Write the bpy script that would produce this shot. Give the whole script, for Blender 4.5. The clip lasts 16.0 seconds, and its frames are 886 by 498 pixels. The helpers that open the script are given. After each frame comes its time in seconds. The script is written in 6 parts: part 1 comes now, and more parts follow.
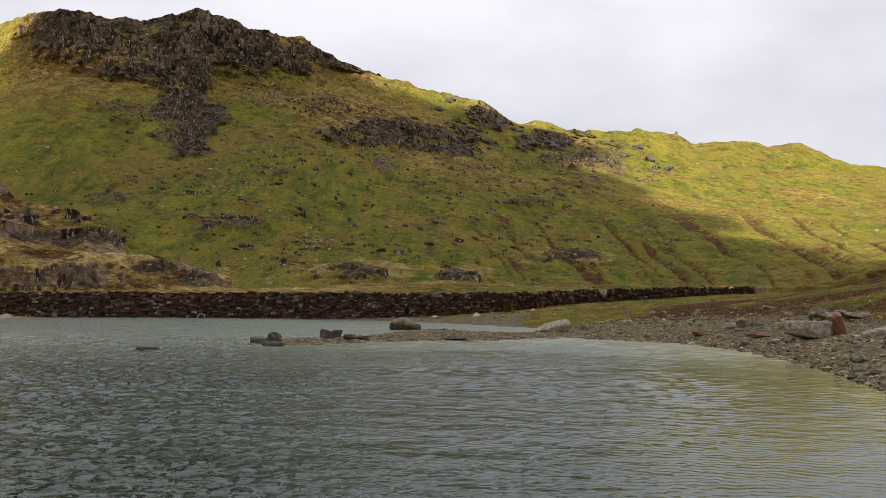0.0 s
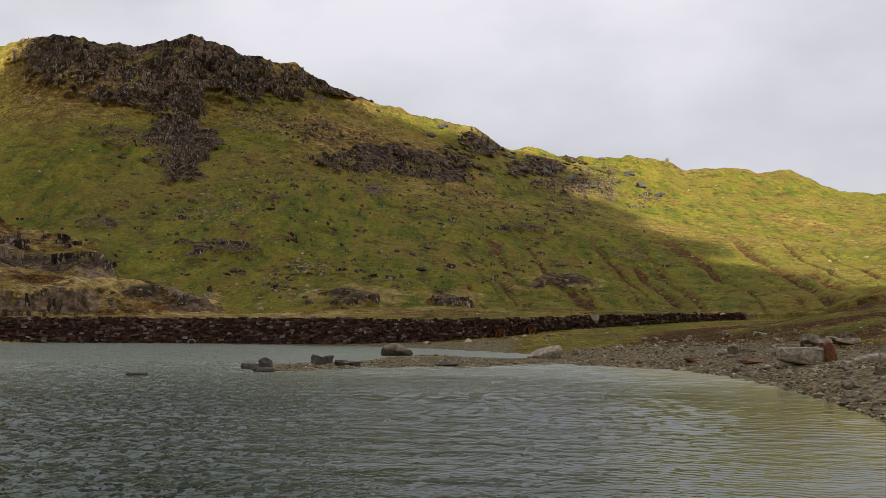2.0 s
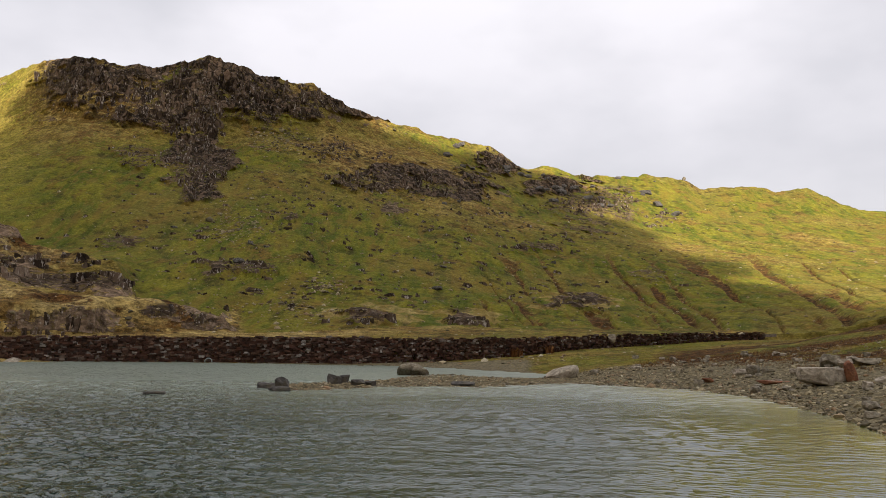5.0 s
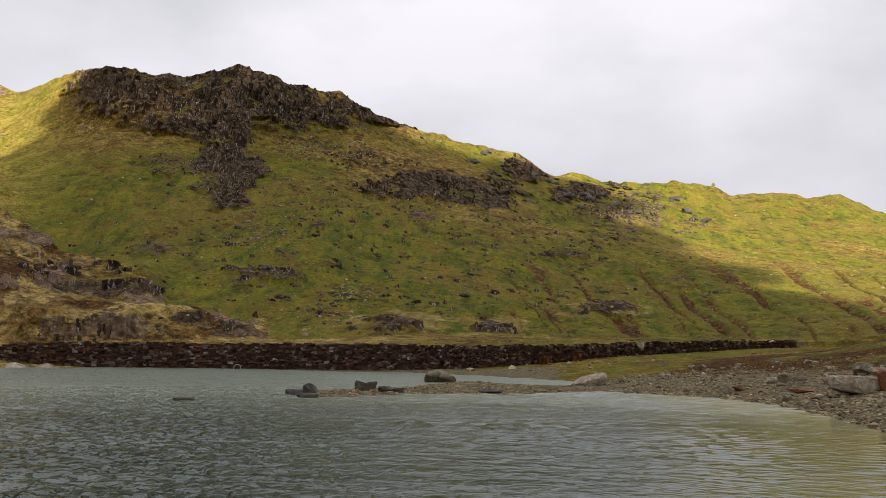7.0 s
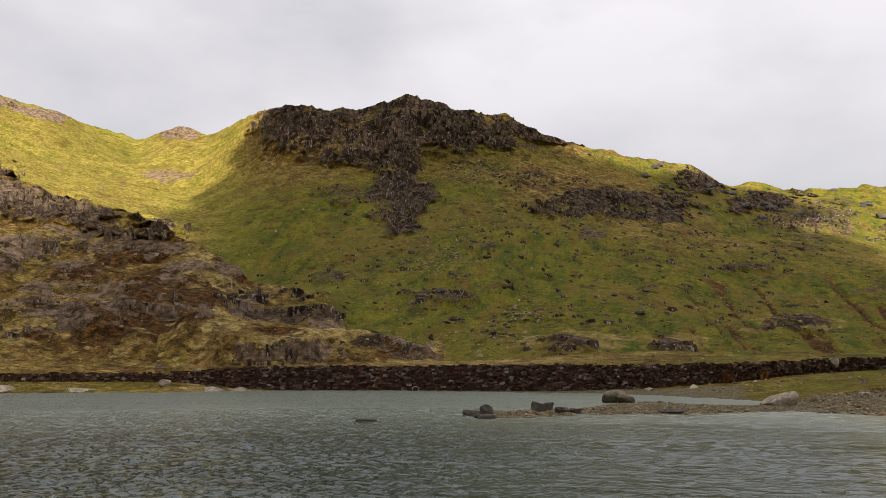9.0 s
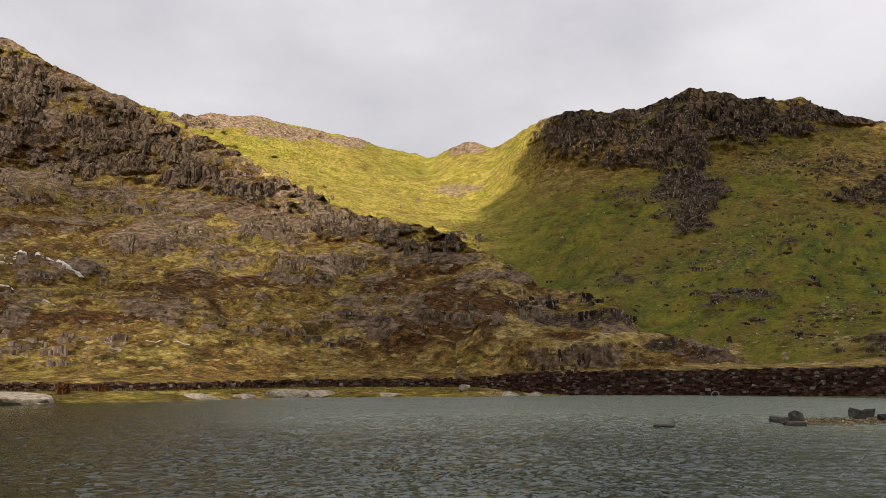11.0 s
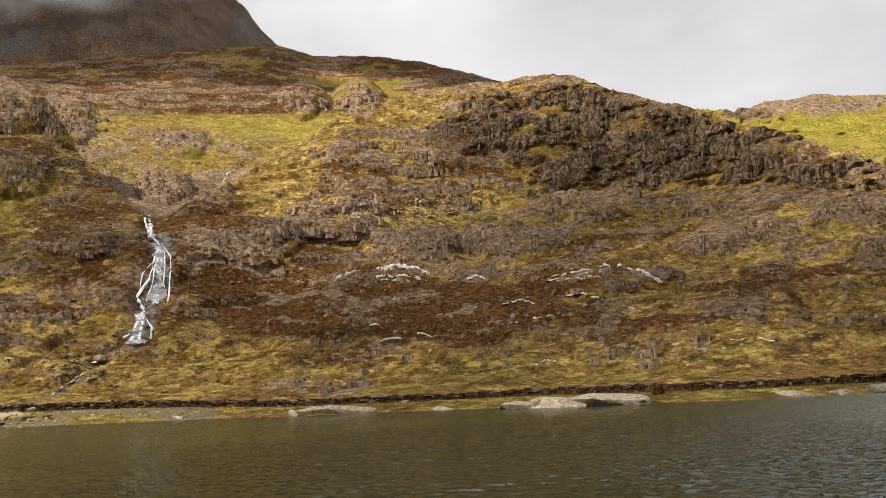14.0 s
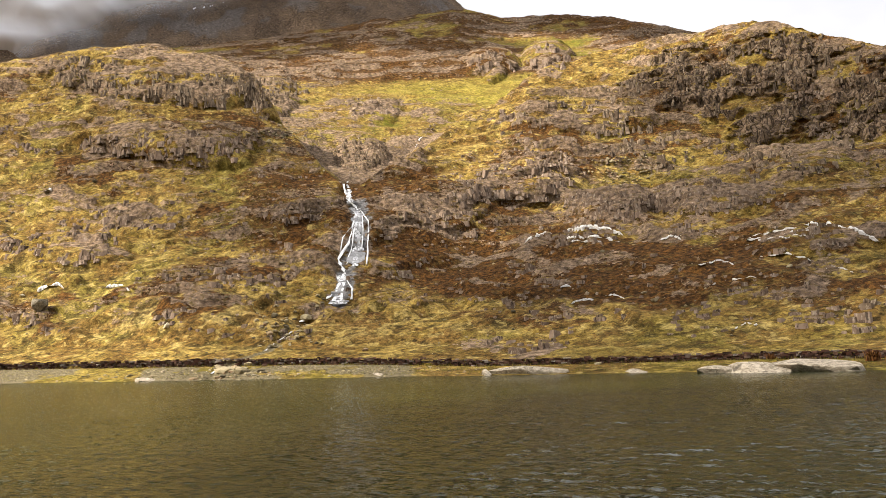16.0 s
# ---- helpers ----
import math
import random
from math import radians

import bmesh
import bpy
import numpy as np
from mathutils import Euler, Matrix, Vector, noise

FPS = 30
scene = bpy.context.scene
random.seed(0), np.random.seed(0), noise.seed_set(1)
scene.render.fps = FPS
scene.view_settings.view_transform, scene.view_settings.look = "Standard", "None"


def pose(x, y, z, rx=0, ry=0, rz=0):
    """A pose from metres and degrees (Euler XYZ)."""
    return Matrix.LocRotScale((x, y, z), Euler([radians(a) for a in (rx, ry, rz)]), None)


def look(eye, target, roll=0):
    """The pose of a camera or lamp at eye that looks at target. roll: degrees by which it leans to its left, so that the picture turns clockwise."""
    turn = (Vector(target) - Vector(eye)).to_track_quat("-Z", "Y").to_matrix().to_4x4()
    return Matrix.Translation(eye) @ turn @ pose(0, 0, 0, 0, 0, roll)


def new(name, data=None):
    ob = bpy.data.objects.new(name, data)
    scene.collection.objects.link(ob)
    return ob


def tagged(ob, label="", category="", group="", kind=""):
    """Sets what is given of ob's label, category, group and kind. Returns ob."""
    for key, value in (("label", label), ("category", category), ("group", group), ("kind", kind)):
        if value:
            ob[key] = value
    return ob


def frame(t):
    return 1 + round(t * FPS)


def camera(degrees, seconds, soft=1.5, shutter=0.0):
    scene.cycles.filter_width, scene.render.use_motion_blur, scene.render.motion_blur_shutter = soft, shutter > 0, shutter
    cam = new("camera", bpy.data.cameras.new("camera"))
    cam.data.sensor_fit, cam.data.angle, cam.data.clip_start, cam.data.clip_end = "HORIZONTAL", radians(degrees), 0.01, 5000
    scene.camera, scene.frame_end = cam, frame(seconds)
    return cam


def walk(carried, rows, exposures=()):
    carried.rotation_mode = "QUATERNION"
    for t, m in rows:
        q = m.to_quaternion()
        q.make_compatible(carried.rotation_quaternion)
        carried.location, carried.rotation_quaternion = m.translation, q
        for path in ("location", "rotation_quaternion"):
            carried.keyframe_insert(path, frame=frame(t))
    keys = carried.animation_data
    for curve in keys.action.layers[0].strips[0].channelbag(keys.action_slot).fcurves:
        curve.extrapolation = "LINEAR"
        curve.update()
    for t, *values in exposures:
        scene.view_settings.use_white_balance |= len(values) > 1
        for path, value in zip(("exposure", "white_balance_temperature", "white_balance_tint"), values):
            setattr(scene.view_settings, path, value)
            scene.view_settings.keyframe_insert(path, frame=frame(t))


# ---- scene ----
# Mountain lake seen in one slow turn from its shore: z = 0 is the water, bearings run to the left from +y.
EYE = 2.2
TURNS = [  # seconds, bearing, pitch, lean
    (0.0, 0.032, 3.0, 0.601), (0.5, -0.134, 3.689, 0.687), (1.0, -0.239, 4.076, 0.587), (1.5, -0.338, 4.381, 0.7),
    (2.0, -0.472, 4.658, 0.686), (2.5, -0.467, 4.919, 0.701), (3.0, -0.323, 5.09, 0.794), (3.5, -0.139, 5.198, 0.822),
    (4.0, 0.018, 5.447, 0.813), (6.5, 1.894, 6.223, 0.864), (7.0, 2.367, 6.306, 0.926), (7.5, 3.325, 6.468, 0.804),
    (8.0, 6.121, 6.687, 0.704), (8.2, 7.511, 6.861, 0.463), (10.3, 24.155, 8.005, 0.358), (10.5, 25.978, 7.94, 0.222),
    (11.0, 32.008, 7.849, -0.287), (11.5, 38.353, 7.855, -0.783), (12.0, 45.168, 8.006, -1.312), (12.5, 51.301, 8.263, -1.713),
    (13.0, 57.209, 8.517, -2.313), (13.5, 62.427, 8.706, -2.502), (14.0, 68.022, 8.638, -2.503), (14.5, 73.11, 8.357, -2.081),
    (15.0, 77.296, 7.938, -1.951), (15.5, 79.37, 7.339, -1.915), (16.0, 80.466, 6.601, -1.574),
]
EXPOSURES = [(0.0, 0.92, 6500, 14), (0.5, 0.74, 6500, 14), (1.0, 0.67, 6500, 14), (2.0, 0.68, 6500, 14), (3.0, 0.78, 6550, 14), (4.0, 0.9, 6600, 14), (8.2, 0.8, 6650, 14), (10.3, 0.7, 6800, 14), (11.5, 0.66, 6700, 14), (13.0, 0.76, 6850, 13), (14.5, 0.82, 6850, 12), (15.2, 1.05, 6750, 12), (16.0, 1.20, 6650, 12)]


def aim(bearing, pitch, lean):
    b, p = radians(bearing), radians(pitch)
    eye = Vector((0, 0, EYE))
    return look(eye, eye + Vector((-math.sin(b) * math.cos(p), math.cos(b) * math.cos(p), math.sin(p))), lean)


cam = camera(53.07, 16.0, soft=0.5)
walk(cam, [(t, aim(b, p, l)) for t, b, p, l in TURNS], EXPOSURES)

# ---- sky, sun ----
SUN_BEARING, SUN_HEIGHT = 192.0, 42.0
world = bpy.data.worlds.new("world")
scene.world = world
world.use_nodes = True
wn, wl = world.node_tree.nodes, world.node_tree.links
wn.clear()
sky = wn.new("ShaderNodeTexSky")
sky.sky_type, sky.sun_disc = "NISHITA", False
sky.sun_elevation, sky.sun_rotation = radians(SUN_HEIGHT), radians(-SUN_BEARING)
sky_part = wn.new("ShaderNodeBackground")
sky_part.inputs["Strength"].default_value = 0.06
wl.new(sky.outputs[0], sky_part.inputs["Color"])
spot = wn.new("ShaderNodeTexCoord")
stretch = wn.new("ShaderNodeMapping")
stretch.inputs["Scale"].default_value = (1.0, 1.0, 2.0)
wl.new(spot.outputs["Generated"], stretch.inputs["Vector"])
puff = wn.new("ShaderNodeTexNoise")
puff.inputs["Scale"].default_value, puff.inputs["Detail"].default_value, puff.inputs["Roughness"].default_value = 2.3, 5.0, 0.5
wl.new(stretch.outputs[0], puff.inputs["Vector"])
greys = wn.new("ShaderNodeValToRGB")
greys.color_ramp.elements[0].position, greys.color_ramp.elements[0].color = 0.36, (0.62, 0.63, 0.66, 1)
greys.color_ramp.elements[1].position, greys.color_ramp.elements[1].color = 0.60, (0.87, 0.87, 0.90, 1)
wl.new(puff.outputs["Fac"], greys.inputs[0])
cloud_part = wn.new("ShaderNodeBackground")
rising = wn.new("ShaderNodeSeparateXYZ")
wl.new(spot.outputs["Generated"], rising.inputs[0])
dome = wn.new("ShaderNodeMapRange")  # an overcast sky is brightest overhead
dome.inputs[1].default_value, dome.inputs[2].default_value = 0.0, 1.0
dome.inputs[3].default_value, dome.inputs[4].default_value = 0.42, 1.08
wl.new(rising.outputs["Z"], dome.inputs[0])
wl.new(dome.outputs[0], cloud_part.inputs["Strength"])
wl.new(greys.outputs[0], cloud_part.inputs["Color"])
cover = wn.new("ShaderNodeMixShader")
cover.inputs[0].default_value = 0.88
wl.new(sky_part.outputs[0], cover.inputs[1])
wl.new(cloud_part.outputs[0], cover.inputs[2])
wout = wn.new("ShaderNodeOutputWorld")
wl.new(cover.outputs[0], wout.inputs[0])

sb, sh = radians(SUN_BEARING), radians(SUN_HEIGHT)
SUN_WAY = Vector((-math.sin(sb) * math.cos(sh), math.cos(sb) * math.cos(sh), math.sin(sh)))
lamp = bpy.data.lights.new("sun", "SUN")
lamp.energy, lamp.angle, lamp.color = 4.9, radians(0.53), (1.0, 0.93, 0.82)
sun = new("sun", lamp)
sun.matrix_world = look(SUN_WAY * 300, (0, 0, 0))


# ---- small tools ----
def lattice(ix, iy, iz, seed):
    h = (ix * 374761393 + iy * 668265263 + iz * 2147483647 + seed * 144665) & 0xFFFFFFFF
    h = ((h ^ (h >> 13)) * 1274126177) & 0xFFFFFFFF
    h = ((h ^ (h >> 16)) * 2246822519) & 0xFFFFFFFF
    return ((h ^ (h >> 15)) & 0xFFFFFF) / 8388607.5 - 1.0


def value_noise(x, y, z=None, seed=0):
    """Smooth noise from -1 to 1 on arrays."""
    z = np.zeros_like(x) if z is None else z
    fx, fy, fz = np.floor(x), np.floor(y), np.floor(z)
    ix, iy, iz = fx.astype(np.int64), fy.astype(np.int64), fz.astype(np.int64)
    u, v, w = x - fx, y - fy, z - fz
    u, v, w = (a * a * a * (a * (a * 6 - 15) + 10) for a in (u, v, w))
    total = 0
    for dx in (0, 1):
        for dy in (0, 1):
            for dz in (0, 1):
                weight = (u if dx else 1 - u) * (v if dy else 1 - v) * (w if dz else 1 - w)
                total = total + weight * lattice(ix + dx, iy + dy, iz + dz, seed)
    return total


def fractal(x, y, z=None, octaves=4, gain=0.5, seed=0):
    total, size, norm = 0, 1.0, 0
    z = np.zeros_like(x) if z is None else z
    for k in range(octaves):
        f = 2.03 ** k
        total = total + size * value_noise(x * f + 17.3 * k, y * f - 9.1 * k, z * f + 4.7 * k, seed + k)
        norm += size
        size *= gain
    return total / norm


def ridged(x, y, z=None, octaves=4, seed=0):
    total, size, norm = 0, 1.0, 0
    z = np.zeros_like(x) if z is None else z
    for k in range(octaves):
        f = 2.1 ** k
        total = total + size * (1 - 2 * np.abs(value_noise(x * f + 5.3 * k, y * f, z * f, seed + k)))
        norm += size
        size *= 0.5
    return total / norm


def step(a, b, x):
    t = np.clip((x - a) / (b - a), 0, 1)
    return t * t * (3 - 2 * t)


def along(line, az):
    """Two columns of a line of (bearing, distance, height or elevation) at the bearings az."""
    a = np.array(line, float)
    return np.interp(az, a[:, 0], a[:, 1]), np.interp(az, a[:, 0], a[:, 2])


def rise(r, el):
    return EYE + r * np.tan(np.radians(el))


def polar(az, r):
    a = np.radians(az)
    return -r * np.sin(a), r * np.cos(a)


def grid_mesh(name, x, y, z, material, smooth=True, attributes=()):
    rows, cols = x.shape
    mesh = bpy.data.meshes.new(name)
    mesh.vertices.add(rows * cols)
    mesh.vertices.foreach_set("co", np.stack([x, y, z], -1).astype(np.float32).ravel())
    i = (np.arange(rows - 1)[:, None] * cols + np.arange(cols - 1)[None]).ravel()
    quads = np.stack([i, i + cols, i + cols + 1, i + 1], -1).astype(np.int32)
    mesh.loops.add(quads.size)
    mesh.loops.foreach_set("vertex_index", quads.ravel())
    mesh.polygons.add(len(quads))
    mesh.polygons.foreach_set("loop_start", np.arange(0, quads.size, 4, dtype=np.int32))
    mesh.polygons.foreach_set("use_smooth", np.full(len(quads), smooth) if isinstance(smooth, bool) else smooth)
    for key, values in attributes:
        layer = mesh.attributes.new(key, "FLOAT", "POINT")
        layer.data.foreach_set("value", values.astype(np.float32).ravel())
    mesh.materials.append(material)
    mesh.update(calc_edges=True)
    return new(name, mesh)


def part(name, bm, material, parent=None, label="", smooth=False):
    mesh = bpy.data.meshes.new(name)
    bm.to_mesh(mesh)
    bm.free()
    mesh.materials.append(material)
    mesh.polygons.foreach_set("use_smooth", np.full(len(mesh.polygons), smooth))
    ob = new(name, mesh)
    ob.parent = parent
    return tagged(ob, label)


# ---- materials ----
class Paint:
    """A node material with a principled shader, and short ways to add nodes."""

    def __init__(self, name):
        self.mat = bpy.data.materials.new(name)
        self.mat.use_nodes = True
        self.n, self.l = self.mat.node_tree.nodes, self.mat.node_tree.links
        self.shader = self.n["Principled BSDF"]
        self.where = self.n.new("ShaderNodeTexCoord").outputs["Object"]

    def put(self, socket, value):
        if isinstance(value, bpy.types.NodeSocket):
            self.l.new(value, socket)
        else:
            socket.default_value = value

    def noise(self, scale, detail=4.0, rough=0.55, stretch=None, distort=0.0):
        node = self.n.new("ShaderNodeTexNoise")
        node.inputs["Scale"].default_value, node.inputs["Detail"].default_value = scale, detail
        node.inputs["Roughness"].default_value, node.inputs["Distortion"].default_value = rough, distort
        vec = self.where
        if stretch:
            m = self.n.new("ShaderNodeMapping")
            m.inputs["Scale"].default_value = stretch
            self.l.new(vec, m.inputs["Vector"])
            vec = m.outputs[0]
        self.l.new(vec, node.inputs["Vector"])
        return node.outputs["Fac"]

    def waves(self, length, width, turn, detail=2.0, rough=0.5):
        """Noise drawn out along the crests of waves: crest width and wave length in metres, turned by degrees."""
        m = self.n.new("ShaderNodeMapping")
        m.vector_type = "TEXTURE"
        m.inputs["Rotation"].default_value, m.inputs["Scale"].default_value = (0, 0, radians(turn)), (width, length, 1)
        self.l.new(self.where, m.inputs["Vector"])
        node = self.n.new("ShaderNodeTexNoise")
        node.inputs["Scale"].default_value, node.inputs["Detail"].default_value, node.inputs["Roughness"].default_value = 1.0, detail, rough
        self.l.new(m.outputs[0], node.inputs["Vector"])
        return node.outputs["Fac"]

    def cells(self, scale, feature="F1", stretch=None, output="Distance"):
        node = self.n.new("ShaderNodeTexVoronoi")
        node.feature = feature
        node.inputs["Scale"].default_value = scale
        vec = self.where
        if stretch:
            m = self.n.new("ShaderNodeMapping")
            m.inputs["Scale"].default_value = stretch
            self.l.new(vec, m.inputs["Vector"])
            vec = m.outputs[0]
        self.l.new(vec, node.inputs["Vector"])
        return node.outputs[output]

    def ramp(self, fac, *stops):
        node = self.n.new("ShaderNodeValToRGB")
        e = node.color_ramp.elements
        while len(e) < len(stops):
            e.new(0.5)
        for k, (pos, colour) in enumerate(stops):
            e[k].position = pos
            e[k].color = (*colour, 1) if not isinstance(colour, float) else (colour, colour, colour, 1)
        self.put(node.inputs[0], fac)
        return node.outputs[0]

    def mix(self, fac, a, b, blend="MIX"):
        node = self.n.new("ShaderNodeMix")
        node.data_type, node.blend_type = "RGBA", blend
        self.put(node.inputs[0], fac)
        for socket, v in ((node.inputs[6], a), (node.inputs[7], b)):
            self.put(socket, (*v, 1) if isinstance(v, tuple) else v)
        return node.outputs[2]

    def math(self, op, a, b=0.0, clamp=False):
        node = self.n.new("ShaderNodeMath")
        node.operation, node.use_clamp = op, clamp
        self.put(node.inputs[0], a)
        self.put(node.inputs[1], b)
        return node.outputs[0]

    def level(self, value, low, high):
        node = self.n.new("ShaderNodeMapRange")
        node.interpolation_type = "SMOOTHSTEP"
        self.put(node.inputs[0], value)
        node.inputs[1].default_value, node.inputs[2].default_value = low, high
        return node.outputs[0]

    def attribute(self, name):
        node = self.n.new("ShaderNodeAttribute")
        node.attribute_name = name
        return node.outputs["Fac"]

    def chance(self):
        return self.n.new("ShaderNodeObjectInfo").outputs["Random"]

    def island(self):
        return self.n.new("ShaderNodeNewGeometry").outputs["Random Per Island"]

    def bump(self, height, strength, distance):
        node = self.n.new("ShaderNodeBump")
        node.inputs["Strength"].default_value, node.inputs["Distance"].default_value = strength, distance
        self.put(node.inputs["Height"], height)
        self.l.new(node.outputs[0], self.shader.inputs["Normal"])

    def finish(self, colour, rough=0.9, **others):
        self.put(self.shader.inputs["Base Color"], (*colour, 1) if isinstance(colour, tuple) else colour)
        self.put(self.shader.inputs["Roughness"], rough)
        for key, v in others.items():
            self.put(self.shader.inputs[key.replace("_", " ")], v)
        return self.mat


def hillside_paint():
    p = Paint("hillside")
    rock, dry, heath, lush, shingle, tuft_shade, wet, dark = (p.attribute(k) for k in ("rock", "dry", "heath", "lush", "shingle", "tuft_shade", "wet", "dark"))
    cliff, pale = p.attribute("cliff"), p.attribute("pale")
    wide, mid, fine, grain = p.noise(0.035, 5), p.noise(0.22, 6, 0.62), p.noise(1.3, 5, 0.7), p.noise(3.6, 4, 0.8)
    green = p.mix(p.level(p.noise(0.3, 6, 0.65, (1.0, 0.3, 0.5)), 0.38, 0.62), (0.062, 0.082, 0.008), (0.148, 0.134, 0.013))
    green = p.mix(p.math("MULTIPLY", p.level(wide, 0.45, 0.65), 0.6), green, (0.150, 0.112, 0.026))
    straw = p.mix(p.level(mid, 0.38, 0.62), (0.162, 0.106, 0.022), (0.262, 0.186, 0.052))
    straw = p.mix(p.level(fine, 0.5, 0.68), straw, (0.095, 0.050, 0.014))
    straw = p.mix(p.math("MULTIPLY", p.level(wide, 0.52, 0.62), 0.5), straw, (0.110, 0.100, 0.018))
    grass = p.mix(p.level(p.math("ADD", dry, p.math("MULTIPLY", p.math("SUBTRACT", fine, 0.5), 1.3)), 0.25, 0.75), green, straw)
    grass = p.mix(p.math("MULTIPLY", lush, 0.9), grass, p.mix(p.level(mid, 0.35, 0.65), (0.110, 0.115, 0.012), (0.215, 0.180, 0.030)))
    grass = p.mix(p.level(p.math("ADD", pale, p.math("MULTIPLY", p.math("SUBTRACT", fine, 0.5), 1.2)), 0.3, 0.75), grass, p.mix(p.level(mid, 0.38, 0.62), (0.220, 0.150, 0.046), (0.325, 0.243, 0.095)))
    bracken = p.math("MULTIPLY", p.level(p.math("ADD", p.noise(0.13, 5, 0.65, (1.0, 1.0, 1.6)), p.math("MULTIPLY", dry, 0.10)), 0.56, 0.66), p.math("MULTIPLY", p.math("SUBTRACT", 1.0, lush), 0.75))
    grass = p.mix(bracken, grass, p.mix(p.level(fine, 0.4, 0.6), (0.070, 0.036, 0.012), (0.165, 0.092, 0.024)))
    moor = p.mix(p.level(fine, 0.4, 0.62), (0.026, 0.012, 0.005), (0.108, 0.050, 0.013))
    grass = p.mix(p.level(p.math("ADD", heath, p.math("MULTIPLY", p.math("SUBTRACT", fine, 0.5), 1.5)), 0.3, 0.6), grass, moor)
    # shade painted into the hollows between tussocks, paler colour on their tops
    grass = p.mix(p.math("MULTIPLY", p.level(p.math("ADD", tuft_shade, p.math("SUBTRACT", grain, 0.5)), 0.12, 0.55), 0.7), grass, (0.030, 0.025, 0.008))
    grass = p.mix(p.math("MULTIPLY", p.level(p.math("SUBTRACT", grain, tuft_shade), 0.58, 0.85), 0.6), grass, (0.270, 0.225, 0.085))
    speck = p.noise(2.4, 5, 0.85, (1.0, 1.0, 1.5))
    grass = p.mix(p.math("MULTIPLY", p.level(speck, 0.54, 0.63), 0.62), grass, (0.024, 0.018, 0.006))
    grass = p.mix(p.math("MULTIPLY", p.level(speck, 0.46, 0.37), 0.5), grass, p.mix(lush, (0.250, 0.205, 0.070), (0.300, 0.280, 0.050)))
    clump = p.noise(0.5, 3, 0.6, (1.0, 1.0, 1.7), 0.4)
    grass = p.mix(p.math("MULTIPLY", p.level(clump, 0.56, 0.62), p.math("MULTIPLY", p.math("SUBTRACT", 1.0, lush, True), p.math("ADD", 0.05, p.math("MULTIPLY", dry, 0.75)))), grass, p.mix(p.level(fine, 0.42, 0.6), (0.030, 0.020, 0.007), (0.095, 0.052, 0.014)))
    grass = p.mix(p.math("MULTIPLY", p.level(clump, 0.43, 0.37), p.math("MULTIPLY", p.math("SUBTRACT", 1.0, lush, True), p.math("ADD", 0.12, p.math("MULTIPLY", dry, 0.5)))), grass, p.mix(dry, (0.170, 0.185, 0.016), (0.345, 0.262, 0.092)))
    streak = p.noise(0.42, 5, 0.65, (1.0, 0.22, 0.42), 0.5)
    live = p.math("SUBTRACT", 1.0, p.math("ADD", dry, lush), True)
    grass = p.mix(p.math("MULTIPLY", p.level(streak, 0.50, 0.60), p.math("MULTIPLY", live, 0.55)), grass, (0.150, 0.098, 0.020))
    grass = p.mix(p.math("MULTIPLY", p.level(streak, 0.44, 0.36), p.math("MULTIPLY", live, 0.45)), grass, (0.040, 0.058, 0.006))
    seam = p.noise(0.8, 6, 0.75, (1.0, 1.0, 2.4), 0.2)
    upright, flake = (1.0, 1.0, 0.34), (1.0, 1.0, 1.7)
    joint = p.cells(0.75, "DISTANCE_TO_EDGE", upright)
    tone = p.mix(cliff, p.noise(0.9, 3, 0.6, flake), p.cells(0.75, "F1", upright, "Color"))
    stone = p.mix(p.level(seam, 0.38, 0.60), (0.076, 0.048, 0.030), (0.255, 0.178, 0.116))
    stone = p.mix(p.level(mid, 0.45, 0.65), stone, p.mix(p.level(grain, 0.4, 0.6), (0.090, 0.057, 0.036), (0.255, 0.176, 0.114)))
    stone = p.mix(0.45, stone, p.mix(p.level(tone, 0.25, 0.75), (0.060, 0.040, 0.026), (0.325, 0.236, 0.162)))
    stone = p.mix(p.math("MULTIPLY", p.level(p.noise(2.4, 4, 0.7), 0.58, 0.68), 0.6), stone, (0.340, 0.300, 0.245))
    black = p.mix(p.level(tone, 0.2, 0.8), (0.012, 0.008, 0.005), (0.130, 0.086, 0.056))
    black = p.mix(p.math("MULTIPLY", p.level(p.noise(1.5, 3, 0.6, (1.0, 1.0, 0.3)), 0.56, 0.66), 0.7), black, (0.275, 0.228, 0.188))
    stone = p.mix(p.math("MULTIPLY", dark, 0.9), stone, black)
    stone = p.mix(p.math("MULTIPLY", p.level(fine, 0.52, 0.64), 0.75), stone, (0.090, 0.064, 0.016))
    stone = p.mix(p.math("MULTIPLY", p.level(wet, 0.35, 0.6), 0.9), stone, p.mix(p.level(seam, 0.3, 0.65), (0.050, 0.052, 0.055), (0.200, 0.205, 0.210)))
    crack = p.noise(1.6, 3, 0.6, (1.0, 1.0, 0.25), 0.2)
    stone = p.mix(p.math("MULTIPLY", p.level(joint, 0.10, 0.0), p.math("MULTIPLY", cliff, 0.8)), stone, (0.018, 0.013, 0.009))
    stone = p.mix(p.math("MULTIPLY", p.level(crack, 0.42, 0.34), p.math("ADD", 0.3, p.math("MULTIPLY", cliff, 0.5))), stone, (0.022, 0.015, 0.010))
    grass = p.mix(p.math("MULTIPLY", p.level(p.math("ADD", heath, p.math("MULTIPLY", p.math("SUBTRACT", mid, 0.5), 1.2)), 0.45, 0.75), 0.8), grass, moor)
    mottle = p.ramp(p.noise(1.25, 4, 0.8, (1.0, 1.0, 1.25)), (0.36, (0.34, 0.32, 0.30)), (0.50, (1.0, 1.0, 1.0)), (0.64, (1.85, 1.80, 1.70)))
